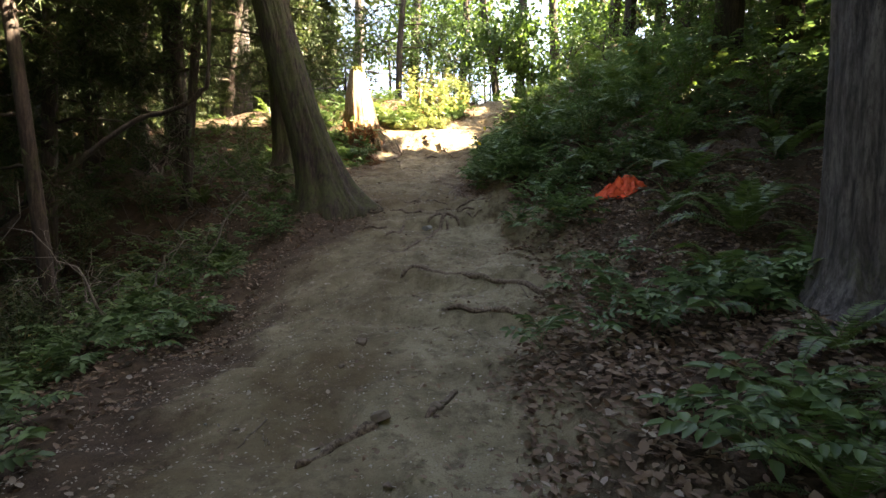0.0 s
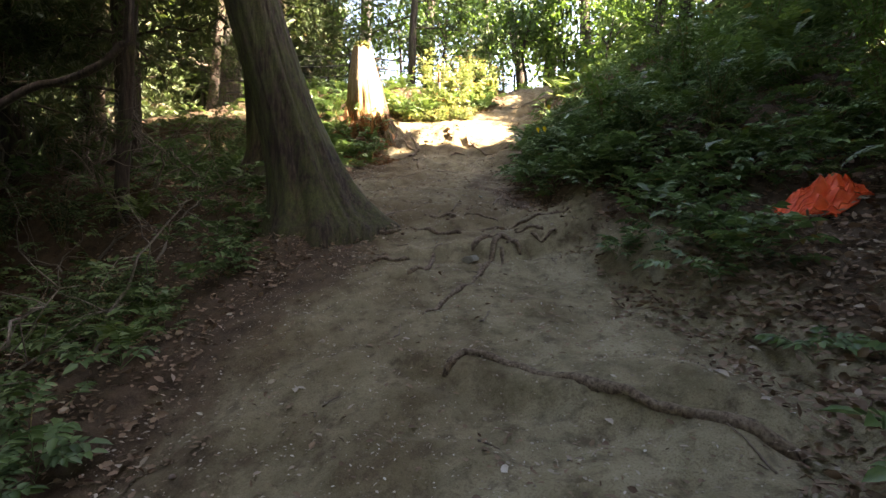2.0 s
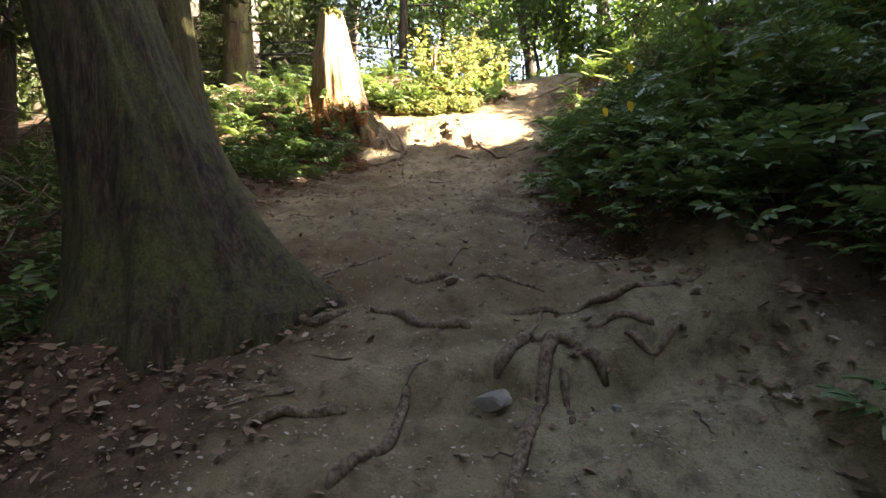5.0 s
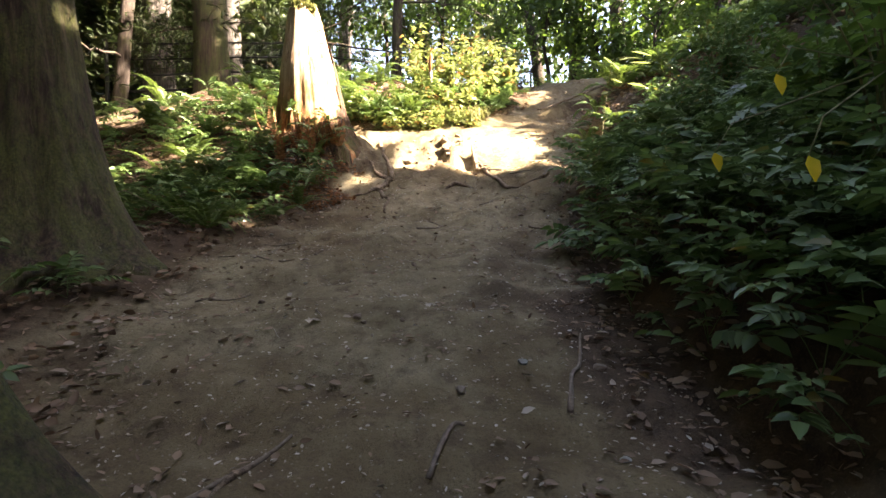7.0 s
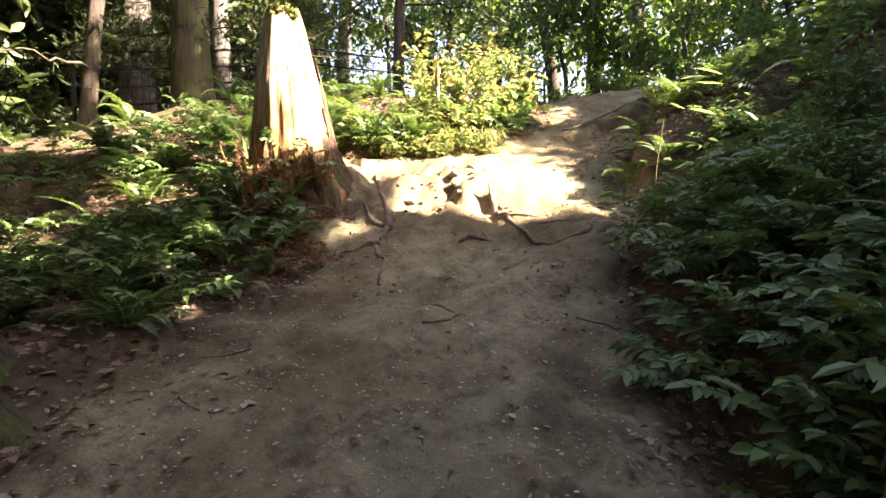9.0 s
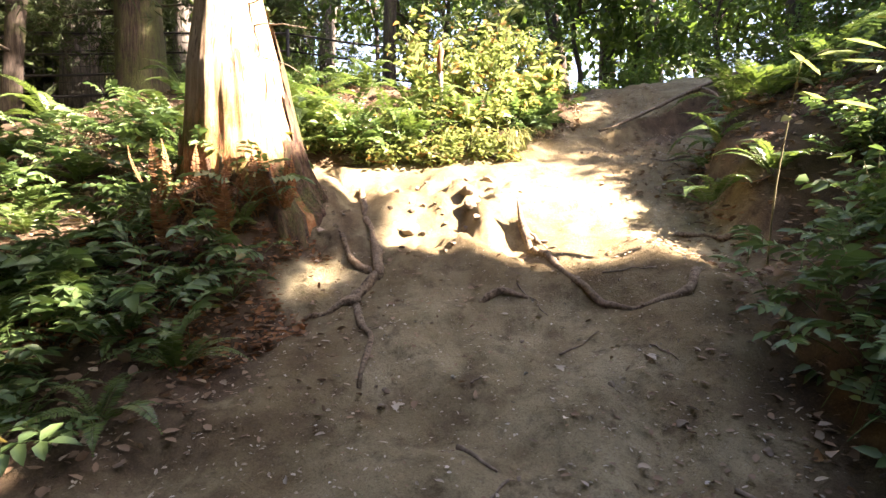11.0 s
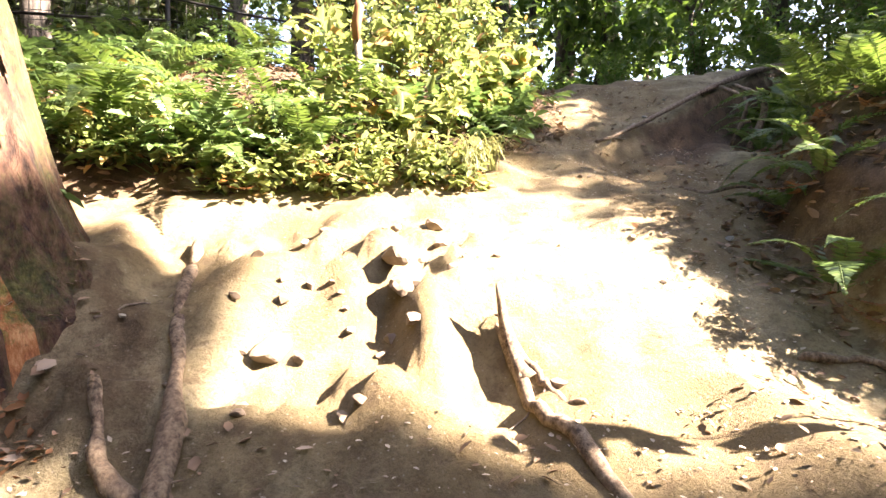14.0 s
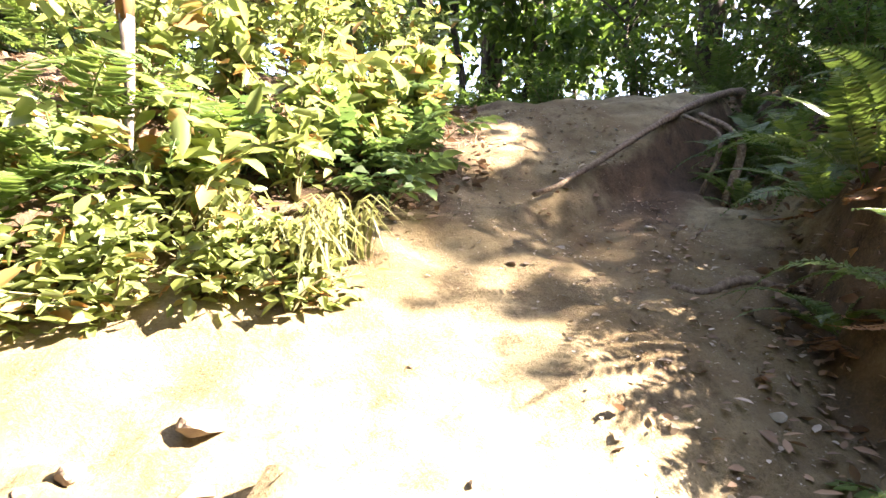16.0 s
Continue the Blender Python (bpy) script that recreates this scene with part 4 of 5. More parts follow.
FERNS_EDGE = [(1.95, 15.55, 0.55), (2.5, 16.5, 0.7), (2.05, 16.75, 0.5), (3.1, 18.3, 0.6), (3.5, 18.75, 0.7), (1.75, 9.6, 0.6), (1.9, 10.9, 0.7), (1.65, 11.9, 0.65), (2.1, 12.0, 0.8), (1.8, 13.2, 0.7), (2.6, 10.0, 0.85), (2.3, 9.2, 0.7), (2.7, 12.9, 0.9), (3.1, 11.9, 1.0), (3.6, 10.9, 1.1), (3.3, 8.3, 0.9), (2.5, 11.4, 0.85), (4.2, 12.2, 1.2), (1.6, 8.6, 0.5), (2.9, 6.4, 0.8), (3.6, 5.8, 0.9), (3.4, 4.4, 0.8), (5.0, 9.4, 1.2), (4.8, 14.0, 1.1), (4.0, 4.2, 1.0), (5.2, 8.0, 1.2), (5.4, 11.6, 1.2), (5.9, 14.2, 1.2), (4.9, 20.6, 0.9), (5.8, 21.4, 1.0), (4.0, 21.8, 0.8), (6.6, 20.8, 1.0), (3.0, 22.2, 0.7), (7.2, 22.4, 1.0), (1.8, 22.4, 0.7), (-3.2, 7.3, 0.6), (-3.6, 8.3, 0.7), (-4.2, 6.6, 0.7), (-3.1, 5.4, 0.5), (-3.9, 5.0, 0.6), (-3.4, 10.3, 0.6), (-3.9, 3.4, 0.7), (-4.8, 8.2, 0.8), (-5.0, 10.5, 0.8), (-5.2, 12.6, 0.8), (-5.6, 16.8, 0.9), (-6.4, 18.6, 0.9), (-5.0, 19.6, 0.9), (-7.2, 16.2, 0.9)]
for i, (x, y, s) in enumerate(FERNS_UPPER + FERNS_BANK + FERNS_LEFT + FERNS_EDGE):
    fern(x, y, s, 9 + i % 4, 300 + i, dead=6 if 14.6 < y < 17.5 and x > 1 else 2 if i % 2 else 1)

# ---- low leafy plants ----


def spray_leaf(seed, length=0.22, leaflets=3, leaf=0.085, rise=0.14):
    """A compound leaf: a thin stalk with pairs of toothed leaflets and one at the tip."""
    r = np.random.default_rng(seed)
    s = np.linspace(0, 1, 7)
    curve = np.stack([length * s, 0 * s, rise * np.sin(s * 1.5) - 0.35 * rise * s ** 3], -1)
    b = Build().tube(curve, np.linspace(0.0025, 0.0012, 7), 4)
    for q in np.linspace(0.45, 0.92, leaflets):
        P = np.array([np.interp(q, s, curve[:, k]) for k in range(3)])
        for sg in (1, -1):
            b.blades(P, np.array([0.45, sg, -0.08 + r.normal(0, 0.1)]), np.array([0, 0, 1]) + r.normal(0, 0.25, 3), leaf * r.uniform(0.75, 1.1), leaf * 0.52, 0.16, 0.2)
    b.blades(curve[-1], (1, 0, -0.2), np.array([0, 0, 1]) + r.normal(0, 0.2, 3), leaf * 1.1, leaf * 0.58, 0.16, 0.2)
    return b


SPRAY_B = [spray_leaf(50 + i, 0.20 + 0.05 * (i % 3), 3 + i % 3, 0.075 + 0.012 * (i % 3), 0.10 + 0.05 * (i % 2)) for i in range(6)]
SPRAYS = [b.mesh("leaf_spray", LOW_LEAF) for b in SPRAY_B]


def low_plant(x, y, size, seed):
    r = np.random.default_rng(seed)
    p = thing("low_plant", "low dark green understory plant with compound toothed leaves", "plant",
              Matrix.LocRotScale(Vector((x, y, ground_at(x, y) - 0.01)), Euler((0, 0, r.uniform(0, TAU))), Vector((size,) * 3)), group="understory plants")
    n = int(r.integers(5, 8))
    for i in range(n):
        part("leaf_spray", SPRAYS[r.integers(0, 6)], LOW_LEAF, p, m=Matrix.LocRotScale(Vector((0, 0, r.uniform(0, 0.12))), Euler((r.normal(0, 0.2), r.uniform(-0.7, 0.1), i * TAU / n + r.normal(0, 0.3))), Vector((r.uniform(0.8, 1.25),) * 3)))
    return p


def spots(n, x0, x1, y0, y1, test, r):
    """Random places that pass the test, clear of the net on the bank."""
    out = []
    while len(out) < n:
        x, y = r.uniform(x0, x1), r.uniform(y0, y1)
        if test(x, y) and not (abs(x - 2.3 - (y - 6.6) * 0.35) < 0.6 and 6.1 < y < 7.7):
            out.append((x, y))
    return out


def off_right(x, y, lo, hi):
    return lo < x - float(right_x(y)) < hi


def off_left(x, y, lo, hi):
    return lo < float(left_x(y)) - x < hi


r = np.random.default_rng(5)
near = spots(36, 0.8, 2.4, 9.0, 12.8, lambda x, y: off_right(x, y, 0.15, 1.0), r)
near += spots(90, 0.5, 3.2, 6.8, 14.6, lambda x, y: off_right(x, y, 0.12, 1.7), r)
near += spots(26, 0.5, 3.0, 1.4, 6.8, lambda x, y: off_right(x, y, 0.1, 1.8), r)
near += spots(34, -4.5, -2.0, 10.8, 15.6, lambda x, y: off_left(x, y, 0.15, 1.8) and math.hypot(x + 3.4, y - 11.95) > 0.7, r)
near += spots(34, -5, -2.2, 1.5, 8.6, lambda x, y: off_left(x, y, 0.1, 2.0), r)
near += spots(36, -2.6, 0.9, 16.95, 19, lambda x, y: off_left(x, y, 0.0, 0.9), r)
near += spots(14, 2.0, 4.5, 14.6, 19, lambda x, y: off_right(x, y, 0.75, 1.6), r)
near += spots(14, 0.3, 1.8, 10.0, 12.8, lambda x, y: off_right(x, y, -0.02, 0.35), r)
for i, (x, y) in enumerate(near):
    low_plant(x, y, r.uniform(0.75, 1.25), 900 + i)


def carpet(name, label, mat, pts, protos, size, per, r, lift=0.25):
    V = [np.concatenate(b.v) for b in protos]
    out = Build()
    for x, y in pts:
        z = ground_at(x, y)
        for _ in range(per):
            k = int(r.integers(0, len(protos)))
            m = Matrix.LocRotScale(Vector((x + r.normal(0, 0.12), y + r.normal(0, 0.12), z + r.uniform(0, lift))), Euler((r.normal(0, 0.25), r.uniform(-0.6, 0.2), r.uniform(0, TAU))), Vector((size * r.uniform(0.7, 1.2),) * 3))
            m = np.array(m)
            out.add(V[k] @ m[:3, :3].T + m[:3, 3], protos[k].f)
    return tagged(part(name, out, mat), label, "undergrowth", kind="stuff")


pts = spots(520, 0.5, 7, 6.5, 17, lambda x, y: off_right(x, y, 0.25 + 1.1 * (y > 13.9), 4.5) and vnoise(x, y, 0.8) > -0.5, r)
carpet("bank_undergrowth", "dense dark green undergrowth covering the bank", LOW_LEAF, pts, SPRAY_B, 0.92, 6, r, 0.3)
pts = spots(420, 4.5, 12, 2, 19, lambda x, y: off_right(x, y, 3.6, 10.0), r)
carpet("upper_undergrowth", "thick green undergrowth covering the top of the bank", LOW_LEAF, pts, SPRAY_B, 1.9, 6, r, 0.6)
pts = spots(900, -9, -2, 1, 22, lambda x, y: off_left(x, y, 0.2, 6.0) and vnoise(x, y, 0.9) > -0.35 and not (16 < y < 17.4 and x > -3.6), r)
carpet("slope_undergrowth", "patchy dark green undergrowth on the shaded slope", LOW_LEAF, pts, SPRAY_B, 1.1, 4, r, 0.2)
pts = spots(80, 0.7, 2.2, 9.0, 14.2, lambda x, y: off_right(x, y, 0.08, 0.7) and vnoise(x, y, 0.5) > -0.3, r)
carpet("edge_undergrowth", "dark green leaves spilling over the path edge", LOW_LEAF, pts, SPRAY_B, 1.0, 4, r, 0.12)
pts = spots(120, 0.8, 4, 1, 7, lambda x, y: off_right(x, y, 0.4, 3.0) and vnoise(x, y, 0.9) > 0.0, r)
carpet("lower_undergrowth", "scattered green plants among dead leaves on the bank", LOW_LEAF, pts, SPRAY_B, 1.0, 4, r, 0.15)

# ---- bushes ----


def bush(x, y, h, spread, stems, seed, leaf=0.10, mat=None, per=34, label="bright green leafy bush beside the path", z=None, group="bushes"):
    r = np.random.default_rng(seed)
    b = thing("leafy_bush", label, "bush", pose(x, y, (ground_at(x, y) if z is None else z) - 0.03), group=group)
    for i in range(stems):
        a, ln = r.uniform(0, TAU), h * r.uniform(0.6, 1.1)
        out = spread * r.uniform(0.2, 1)
        c = spline([(0, 0, 0), (math.cos(a) * out * 0.35, math.sin(a) * out * 0.35, ln * 0.55), (math.cos(a) * out, math.sin(a) * out, ln * r.uniform(0.75, 1))], 10)
        st = part("stem", Build().tube(c, np.linspace(0.009, 0.002, 10), 5), STEM, b)
        n = per
        k = r.uniform(2.2, 9, n)
        P = np.stack([np.interp(k, np.arange(10), c[:, q]) for q in range(3)], -1) + r.normal(0, 0.05, (n, 3))
        D = r.normal(0, 1, (n, 3)) * (1, 1, 0.4)
        N = r.normal(0, 0.45, (n, 3)) + np.array([0, 0, 1.0])
        L = leaf * r.uniform(0.6, 1.25, n)
        part("leaves", Build().blades(P, D, N, L, L * r.uniform(0.42, 0.62, n), 0.15, 0.22), mat or BUSH_LEAF, st)
    return b


for i, (x, y, h, s) in enumerate([(-2.3, 17.09, 0.22, 0.34), (-1.95, 17.12, 0.2, 0.34), (-1.65, 17.06, 0.22, 0.36), (-1.35, 17.04, 0.22, 0.36), (-1.0, 17.02, 0.2, 0.34), (-0.65, 17.04, 0.22, 0.34), (-0.35, 17.12, 0.22, 0.32), (-0.1, 17.05, 0.24, 0.3), (-2.5, 17.15, 0.3, 0.3), (-2.05, 17.12, 0.32, 0.3), (-1.6, 17.1, 0.3, 0.3), (-1.15, 17.1, 0.32, 0.3), (-0.75, 17.08, 0.3, 0.28), (-2.65, 17.5, 0.4, 0.35), (-2.2, 17.4, 0.4, 0.35), (-1.85, 17.35, 0.38, 0.32), (-1.4, 17.3, 0.36, 0.32), (-0.75, 17.22, 0.36, 0.3), (-0.3, 17.2, 0.36, 0.28), (-0.55, 17.45, 0.55, 0.45), (-1.1, 17.5, 0.4, 0.4), (-0.1, 17.75, 0.75, 0.5), (-0.9, 18.0, 0.85, 0.55), (0.3, 18.2, 0.95, 0.5), (0.0, 18.5, 1.1, 0.55),
                                 (-0.5, 18.7, 1.15, 0.6), (0.75, 18.75, 0.8, 0.4), (0.6, 19.2, 1.1, 0.5), (-0.2, 19.3, 1.3, 0.6), (0.2, 20.0, 1.4, 0.6), (0.9, 19.8, 1.0, 0.45),
                                 (-1.2, 19.6, 1.2, 0.6), (-2.4, 17.6, 0.3, 0.35), (1.0, 20.6, 1.3, 0.5), (-0.7, 20.8, 1.6, 0.7)]):
    bush(x, y, h * (0.8 + 0.5 * ((i * 7) % 5) / 4), s, 8, 500 + i, 0.075 if h < 0.25 else 0.07 if h < 0.45 else (0.10, 0.14, 0.18)[i % 3], BUSH_LEAF, 22 if h < 0.25 else 44 if h < 0.45 else (38, 26, 17)[i % 3])
BANK_BUSHES = [(1.9, 14.2, 1.05, 0.6), (2.3, 13.3, 1.2, 0.6), (1.75, 12.5, 0.9, 0.5), (2.0, 11.4, 1.0, 0.6), (1.9, 9.7, 0.9, 0.5), (2.6, 9.2, 1.2, 0.7), (3.0, 10.8, 1.5, 0.8), (3.4, 12.6, 1.6, 0.8), (2.6, 15.4, 1.1, 0.6), (3.2, 16.9, 1.0, 0.6), (4.2, 14.4, 1.6, 0.8), (4.4, 9.2, 1.7, 0.9), (4.8, 11.8, 1.8, 0.9), (3.6, 8.0, 1.3, 0.7), (4.8, 7.4, 1.6, 0.8), (5.6, 10.2, 2.0, 1.0), (4.6, 17.6, 1.3, 0.7)]
CREST_BUSHES = [(5.4, 19.2, 1.3, 0.8), (6.0, 16.0, 1.8, 0.9), (5.8, 13.4, 2.0, 1.0), (5.2, 22.4, 1.2, 0.7), (6.6, 22, 1.6, 0.9), (3.8, 23, 1.0, 0.7), (2.4, 23.2, 0.9, 0.6), (1.4, 22.4, 1.0, 0.5), (3.2, 21.8, 0.9, 0.6), (4.4, 21.4, 1.1, 0.7), (5.2, 20.8, 1.3, 0.8), (6.2, 20.2, 1.5, 0.9), (4.9, 18.8, 1.3, 0.7), (4.0, 18.2, 1.0, 0.6), (7.2, 21.4, 1.8, 1.0), (3.6, 22.6, 1.2, 0.8), (2.2, 22.2, 0.8, 0.6)]
CREST_BUSHES += [(2.6 + 0.75 * k, 23.2 + 0.5 * (k % 3), 1.0 + 0.2 * (k % 2), 0.95) for k in range(0, 9, 2)]
for i, (x, y, h, s) in enumerate([q for q in BANK_BUSHES + CREST_BUSHES if q[2] < 1.3 or not in_gap(q[0], q[1])]):
    if 13.8 < y < 18.5 and x < 4.5:
        h, s = h * 0.45, s * 0.7
    bush(x, y, h, s, 11, 600 + i, (0.075, 0.085, 0.06)[i % 3], TREE_LEAF if i % 3 == 0 or y > 22 or x > 3.9 else LOW_LEAF, (60, 50, 74)[i % 3], "tall shady green bush growing on the bank")
# young leafy sapling leaning over the path, with a few yellow leaves
sap = bush(1.75, 10.6, 1.35, 0.75, 5, 777, 0.12, TREE_LEAF, 16, "thin leaning sapling with large pale green leaves")
sx_, sy_ = 1.62, 15.06
sz_ = ground_at(sx_, sy_)
rise = 4.98 - sz_
tall = thing("sapling", "thin sapling with large sunlit pale green leaves", "plant", pose(sx_, sy_, sz_))
part("stem", Build().tube(spline([(0, 0, -0.03), (0.02, -0.04, rise * 0.35), (0.05, -0.10, rise * 0.65), (0.11, -0.16, rise)], 14), np.linspace(0.008, 0.003, 14), 6), STEM, tall)
part("side_shoot", Build().tube(spline([(0.11, -0.16, rise - 0.02), (0.25, -0.2, rise + 0.06), (0.5, -0.25, rise + 0.05)], 10), np.linspace(0.004, 0.002, 10), 5), STEM, tall)
for x, y, z, dx, dy, dz, ln, w in ((0.10, -0.16, rise, -0.7, -0.5, 0.35, 0.15, 0.75), (0.11, -0.17, rise, 0.4, -0.7, -0.75, 0.17, 0.8), (0.20, -0.18, rise + 0.03, 1.0, -0.2, 0.12, 0.3, 0.3),
                                   (0.28, -0.2, rise - 0.02, 1.0, -0.3, 0.02, 0.32, 0.28), (0.34, -0.22, rise + 0.13, 1.0, -0.2, -0.2, 0.28, 0.3), (0.07, -0.12, rise * 0.74, -0.8, -0.5, -0.3, 0.13, 0.5),
                                   (0.09, -0.13, rise * 0.85, 0.7, -0.7, -0.3, 0.2, 0.55), (0.3, -0.2, rise * 0.8, 0.9, -0.4, -0.2, 0.26, 0.5)):
    part("leaf", Build().blades((x, y, z), (dx, dy, dz), (0.45, -0.45, 0.8), ln, ln * w, 0.10, 0.12), BUSH_LEAF, tall)
for i, (x, y, h) in enumerate(((2.1, 14.7, 0.6), (2.4, 14.9, 0.7), (2.2, 14.3, 0.5), (2.6, 14.5, 0.7), (2.0, 13.9, 0.5))):
    bush(x, y, h, 0.4, 6, 820 + i, 0.15, LOW_LEAF, 9, "broad-leaved dark green plant on the shady bank", group="broad-leaved plants")
for i, (x, y, z) in enumerate([(0.81, 9.99, 3.33), (0.69, 9.64, 2.98), (0.71, 10.23, 3.08)]):
    part("yellow_leaf", Build().blades((x, y, z), (0.2, -0.3, -1), (0, -1, 0.2), 0.085, 0.05), YELLOW, tagged(thing("leaf_twig", "hanging twig with yellowing leaf", "twig", group="yellowing twigs")))
    # each twig hangs from the sapling
    part("stalk", Build().tube([(x, y, z - 0.005), (x + 0.15, y + 0.15, z + 0.15), (1.75, 10.6, 3.55)], [0.002, 0.003, 0.005], 4), STEM, scene.objects[[o.name for o in scene.objects if o.name.startswith("leaf_twig")][-1]])

# dry ferns against the stump, bare twigs near its top
for k, (x, y) in enumerate(((-2.55, 15.25), (-2.25, 15.35), (-3.0, 15.35), (-2.1, 15.5), (-2.4, 15.05), (-2.75, 14.95))):
    f = thing("withered_fern", "withered brown fern leaning on the stump base", "fern", pose(x, y, ground_at(x, y)), group="withered ferns")
    for j in range(4):
        part("frond", DEAD_FRONDS[j % 2], FERN_DEAD, f, m=Matrix.LocRotScale(None, Euler((0, -0.9 - 0.2 * j, j * 1.4 + k)), Vector((0.75,) * 3)))
for k, (x, y, z, wx, wz, ln) in enumerate(((-2.45, 15.8, 5.6, 0.9, 0.05, 0.6), (-2.48, 15.8, 5.8, 1.0, 0.1, 0.7), (-2.42, 15.8, 5.35, 0.8, -0.15, 0.5))):
    pts = branch_points((x, y, z), (wx, -0.35, wz), ln, 0.25 - 0.45 * (k == 1), 0.1, 9)
    part("twig", Build().tube(pts, np.linspace(0.009, 0.003, 9), 5), TWIG, stump)

# grass tussock hanging over the edge
def tussock(x, y, size, n, seed):
    r = np.random.default_rng(seed)
    g = thing("grass_tussock", "clump of long pale green grass hanging over the bank", "grass", pose(x, y, ground_at(x, y)), group="grass tussocks")
    for k in range(5):
        b = Build()
        off_ = r.normal(0, 0.06, 2)
        for i in range(n // 6):
            a = r.uniform(0, TAU)
            ln = size * r.uniform(0.6, 1.1)
            o = ln * r.uniform(0.25, 0.6)
            base = off_ + r.normal(0, 0.03, 2)
            c = spline([(base[0], base[1], 0), (base[0] + math.cos(a) * o * 0.4, base[1] + math.sin(a) * o * 0.4, ln * 0.55), (base[0] + math.cos(a) * o * 1.2, base[1] + math.sin(a) * o * 1.2, ln * r.uniform(0.0, 0.5))], 6)
            w = 0.006 * np.array([1, 1.2, 1.1, 0.9, 0.6, 0.1])
            s = np.array([-math.sin(a), math.cos(a), 0])
            b.add(np.vstack([c + s * w[:, None], c - s * w[:, None]]), [(j, j + 1, j + 7, j + 6) for j in range(5)])
        part("tuft", b, GRASS, g)


for i, (x, y, s, n) in enumerate([(-0.02, 17.22, 0.42, 150), (-0.2, 17.25, 0.4, 110), (0.12, 17.34, 0.45, 110), (-0.4, 17.4, 0.5, 60)]):
    tussock(x, y, s, n, 70 + i)

# pale withered fern stalk
stalk = thing("withered_stalk", "upright pale withered stalk with a curled brown top", "plant", pose(-0.8, 17.66, ground_at(-0.8, 17.66)))
part("stem", Build().tube([(0, 0, 0), (0.01, 0, 0.4), (0.0, 0, 0.72)], [0.016, 0.02, 0.028], 8, 0.3, 2), DEADWOOD, stalk)
part("curled_top", Build().tube([(0, 0, 0.70), (0.0, 0, 0.85), (0.01, 0, 0.98), (0.0, 0, 1.05)], [0.03, 0.04, 0.035, 0.01], 8, 0.5, 3), FERN_DEAD, stalk)

# ---- roots across the path ----


def root(points, r0, r1, label="exposed tree root worn smooth on the path", lift=0.25, seed=0, group="roots", sides=8):
    p = spline([(x, y, 0) for x, y in points], max(8, 7 * len(points)))
    p[:, :2] += 0.02 * np.stack([vnoise(p[:, 0] * 3 + seed, p[:, 1] * 3, 0.6), vnoise(p[:, 1] * 3, p[:, 0] * 3 + seed, 0.6)], -1)
    r0, r1 = r0 * 0.72, r1 * 0.72
    rad = np.interp(np.linspace(0, 1, len(p)), [0, 0.08, 0.6, 1], [r0 * 0.5, r0, (r0 + r1) / 2, r1])
    rad = rad * (1 + 0.4 * vnoise(np.arange(len(p)) * 0.3 + seed * 3, seed + 7, 1.0))
    p[:, 2] = terrain(p[:, 0], p[:, 1]) + rad * lift + 0.026 * vnoise(np.arange(len(p)) * 0.22 + seed * 5, seed, 1.0) + 0.008 * vnoise(np.arange(len(p)) * 0.7 + seed * 2, seed, 1.0)
    p[-1, 2] -= r1 * 2
    p[0, 2] -= r0
    return tagged(part("root", Build().tube(p, rad, sides, 0.09, seed + 1), ROOT), label, "root", group)


ROOTS_LOWER = [([(-0.54, 6.45), (-0.4, 6.52), (-0.09, 6.45), (0.29, 6.1), (0.75, 5.70), (1.1, 5.45)], 0.035, 0.05), ([(-0.02, 5.25), (0.22, 5.17), (0.56, 4.99), (0.8, 4.85)], 0.03, 0.035),
               ([(-0.72, 7.15), (-0.54, 7.62), (-0.3, 8.06), (-0.07, 8.65), (0.12, 8.94)], 0.025, 0.045), ([(-1.35, 8.39), (-1.11, 8.5), (-0.95, 8.5)], 0.035, 0.03),
               ([(-0.91, 8.09), (-0.73, 8.35), (-0.67, 8.68)], 0.035, 0.03), ([(-0.82, 2.71), (-0.62, 2.92), (-0.43, 3.06)], 0.03, 0.05), ([(-0.12, 3.1), (0.04, 3.45), (0.1, 3.6)], 0.03, 0.03)]
ROOTS_MIDDLE = [([(-0.18, 9.22), (0.03, 9.2), (0.26, 9.15), (0.43, 9.08), (0.64, 9.02), (0.9, 9.05)], 0.022, 0.034), ([(-0.25, 8.72), (-0.14, 8.85), (0.0, 8.9), (0.12, 8.87), (0.29, 8.75)], 0.045, 0.04),
                ([(0.06, 9.22), (0.0, 9.05), (-0.12, 8.9)], 0.02, 0.025), ([(0.25, 8.98), (0.42, 8.95), (0.54, 8.87)], 0.035, 0.025), ([(0.40, 8.86), (0.51, 8.79), (0.68, 8.81)], 0.025, 0.02),
                ([(-1.75, 9.36), (-1.5, 9.3), (-1.27, 9.22), (-1.15, 9.28), (-0.98, 9.40)], 0.06, 0.02), ([(-0.95, 9.33), (-0.71, 9.17), (-0.36, 9.02)], 0.03, 0.03), ([(-1.34, 9.64), (-1.18, 9.72), (-1.02, 10.03)], 0.02, 0.012),
                ([(-0.84, 9.58), (-0.7, 9.54), (-0.46, 9.53)], 0.025, 0.045), ([(-0.33, 9.52), (-0.15, 9.47), (0.1, 9.35)], 0.022, 0.018), ([(0.07, 8.75), (0.08, 8.6), (0.06, 8.5)], 0.03, 0.015)]
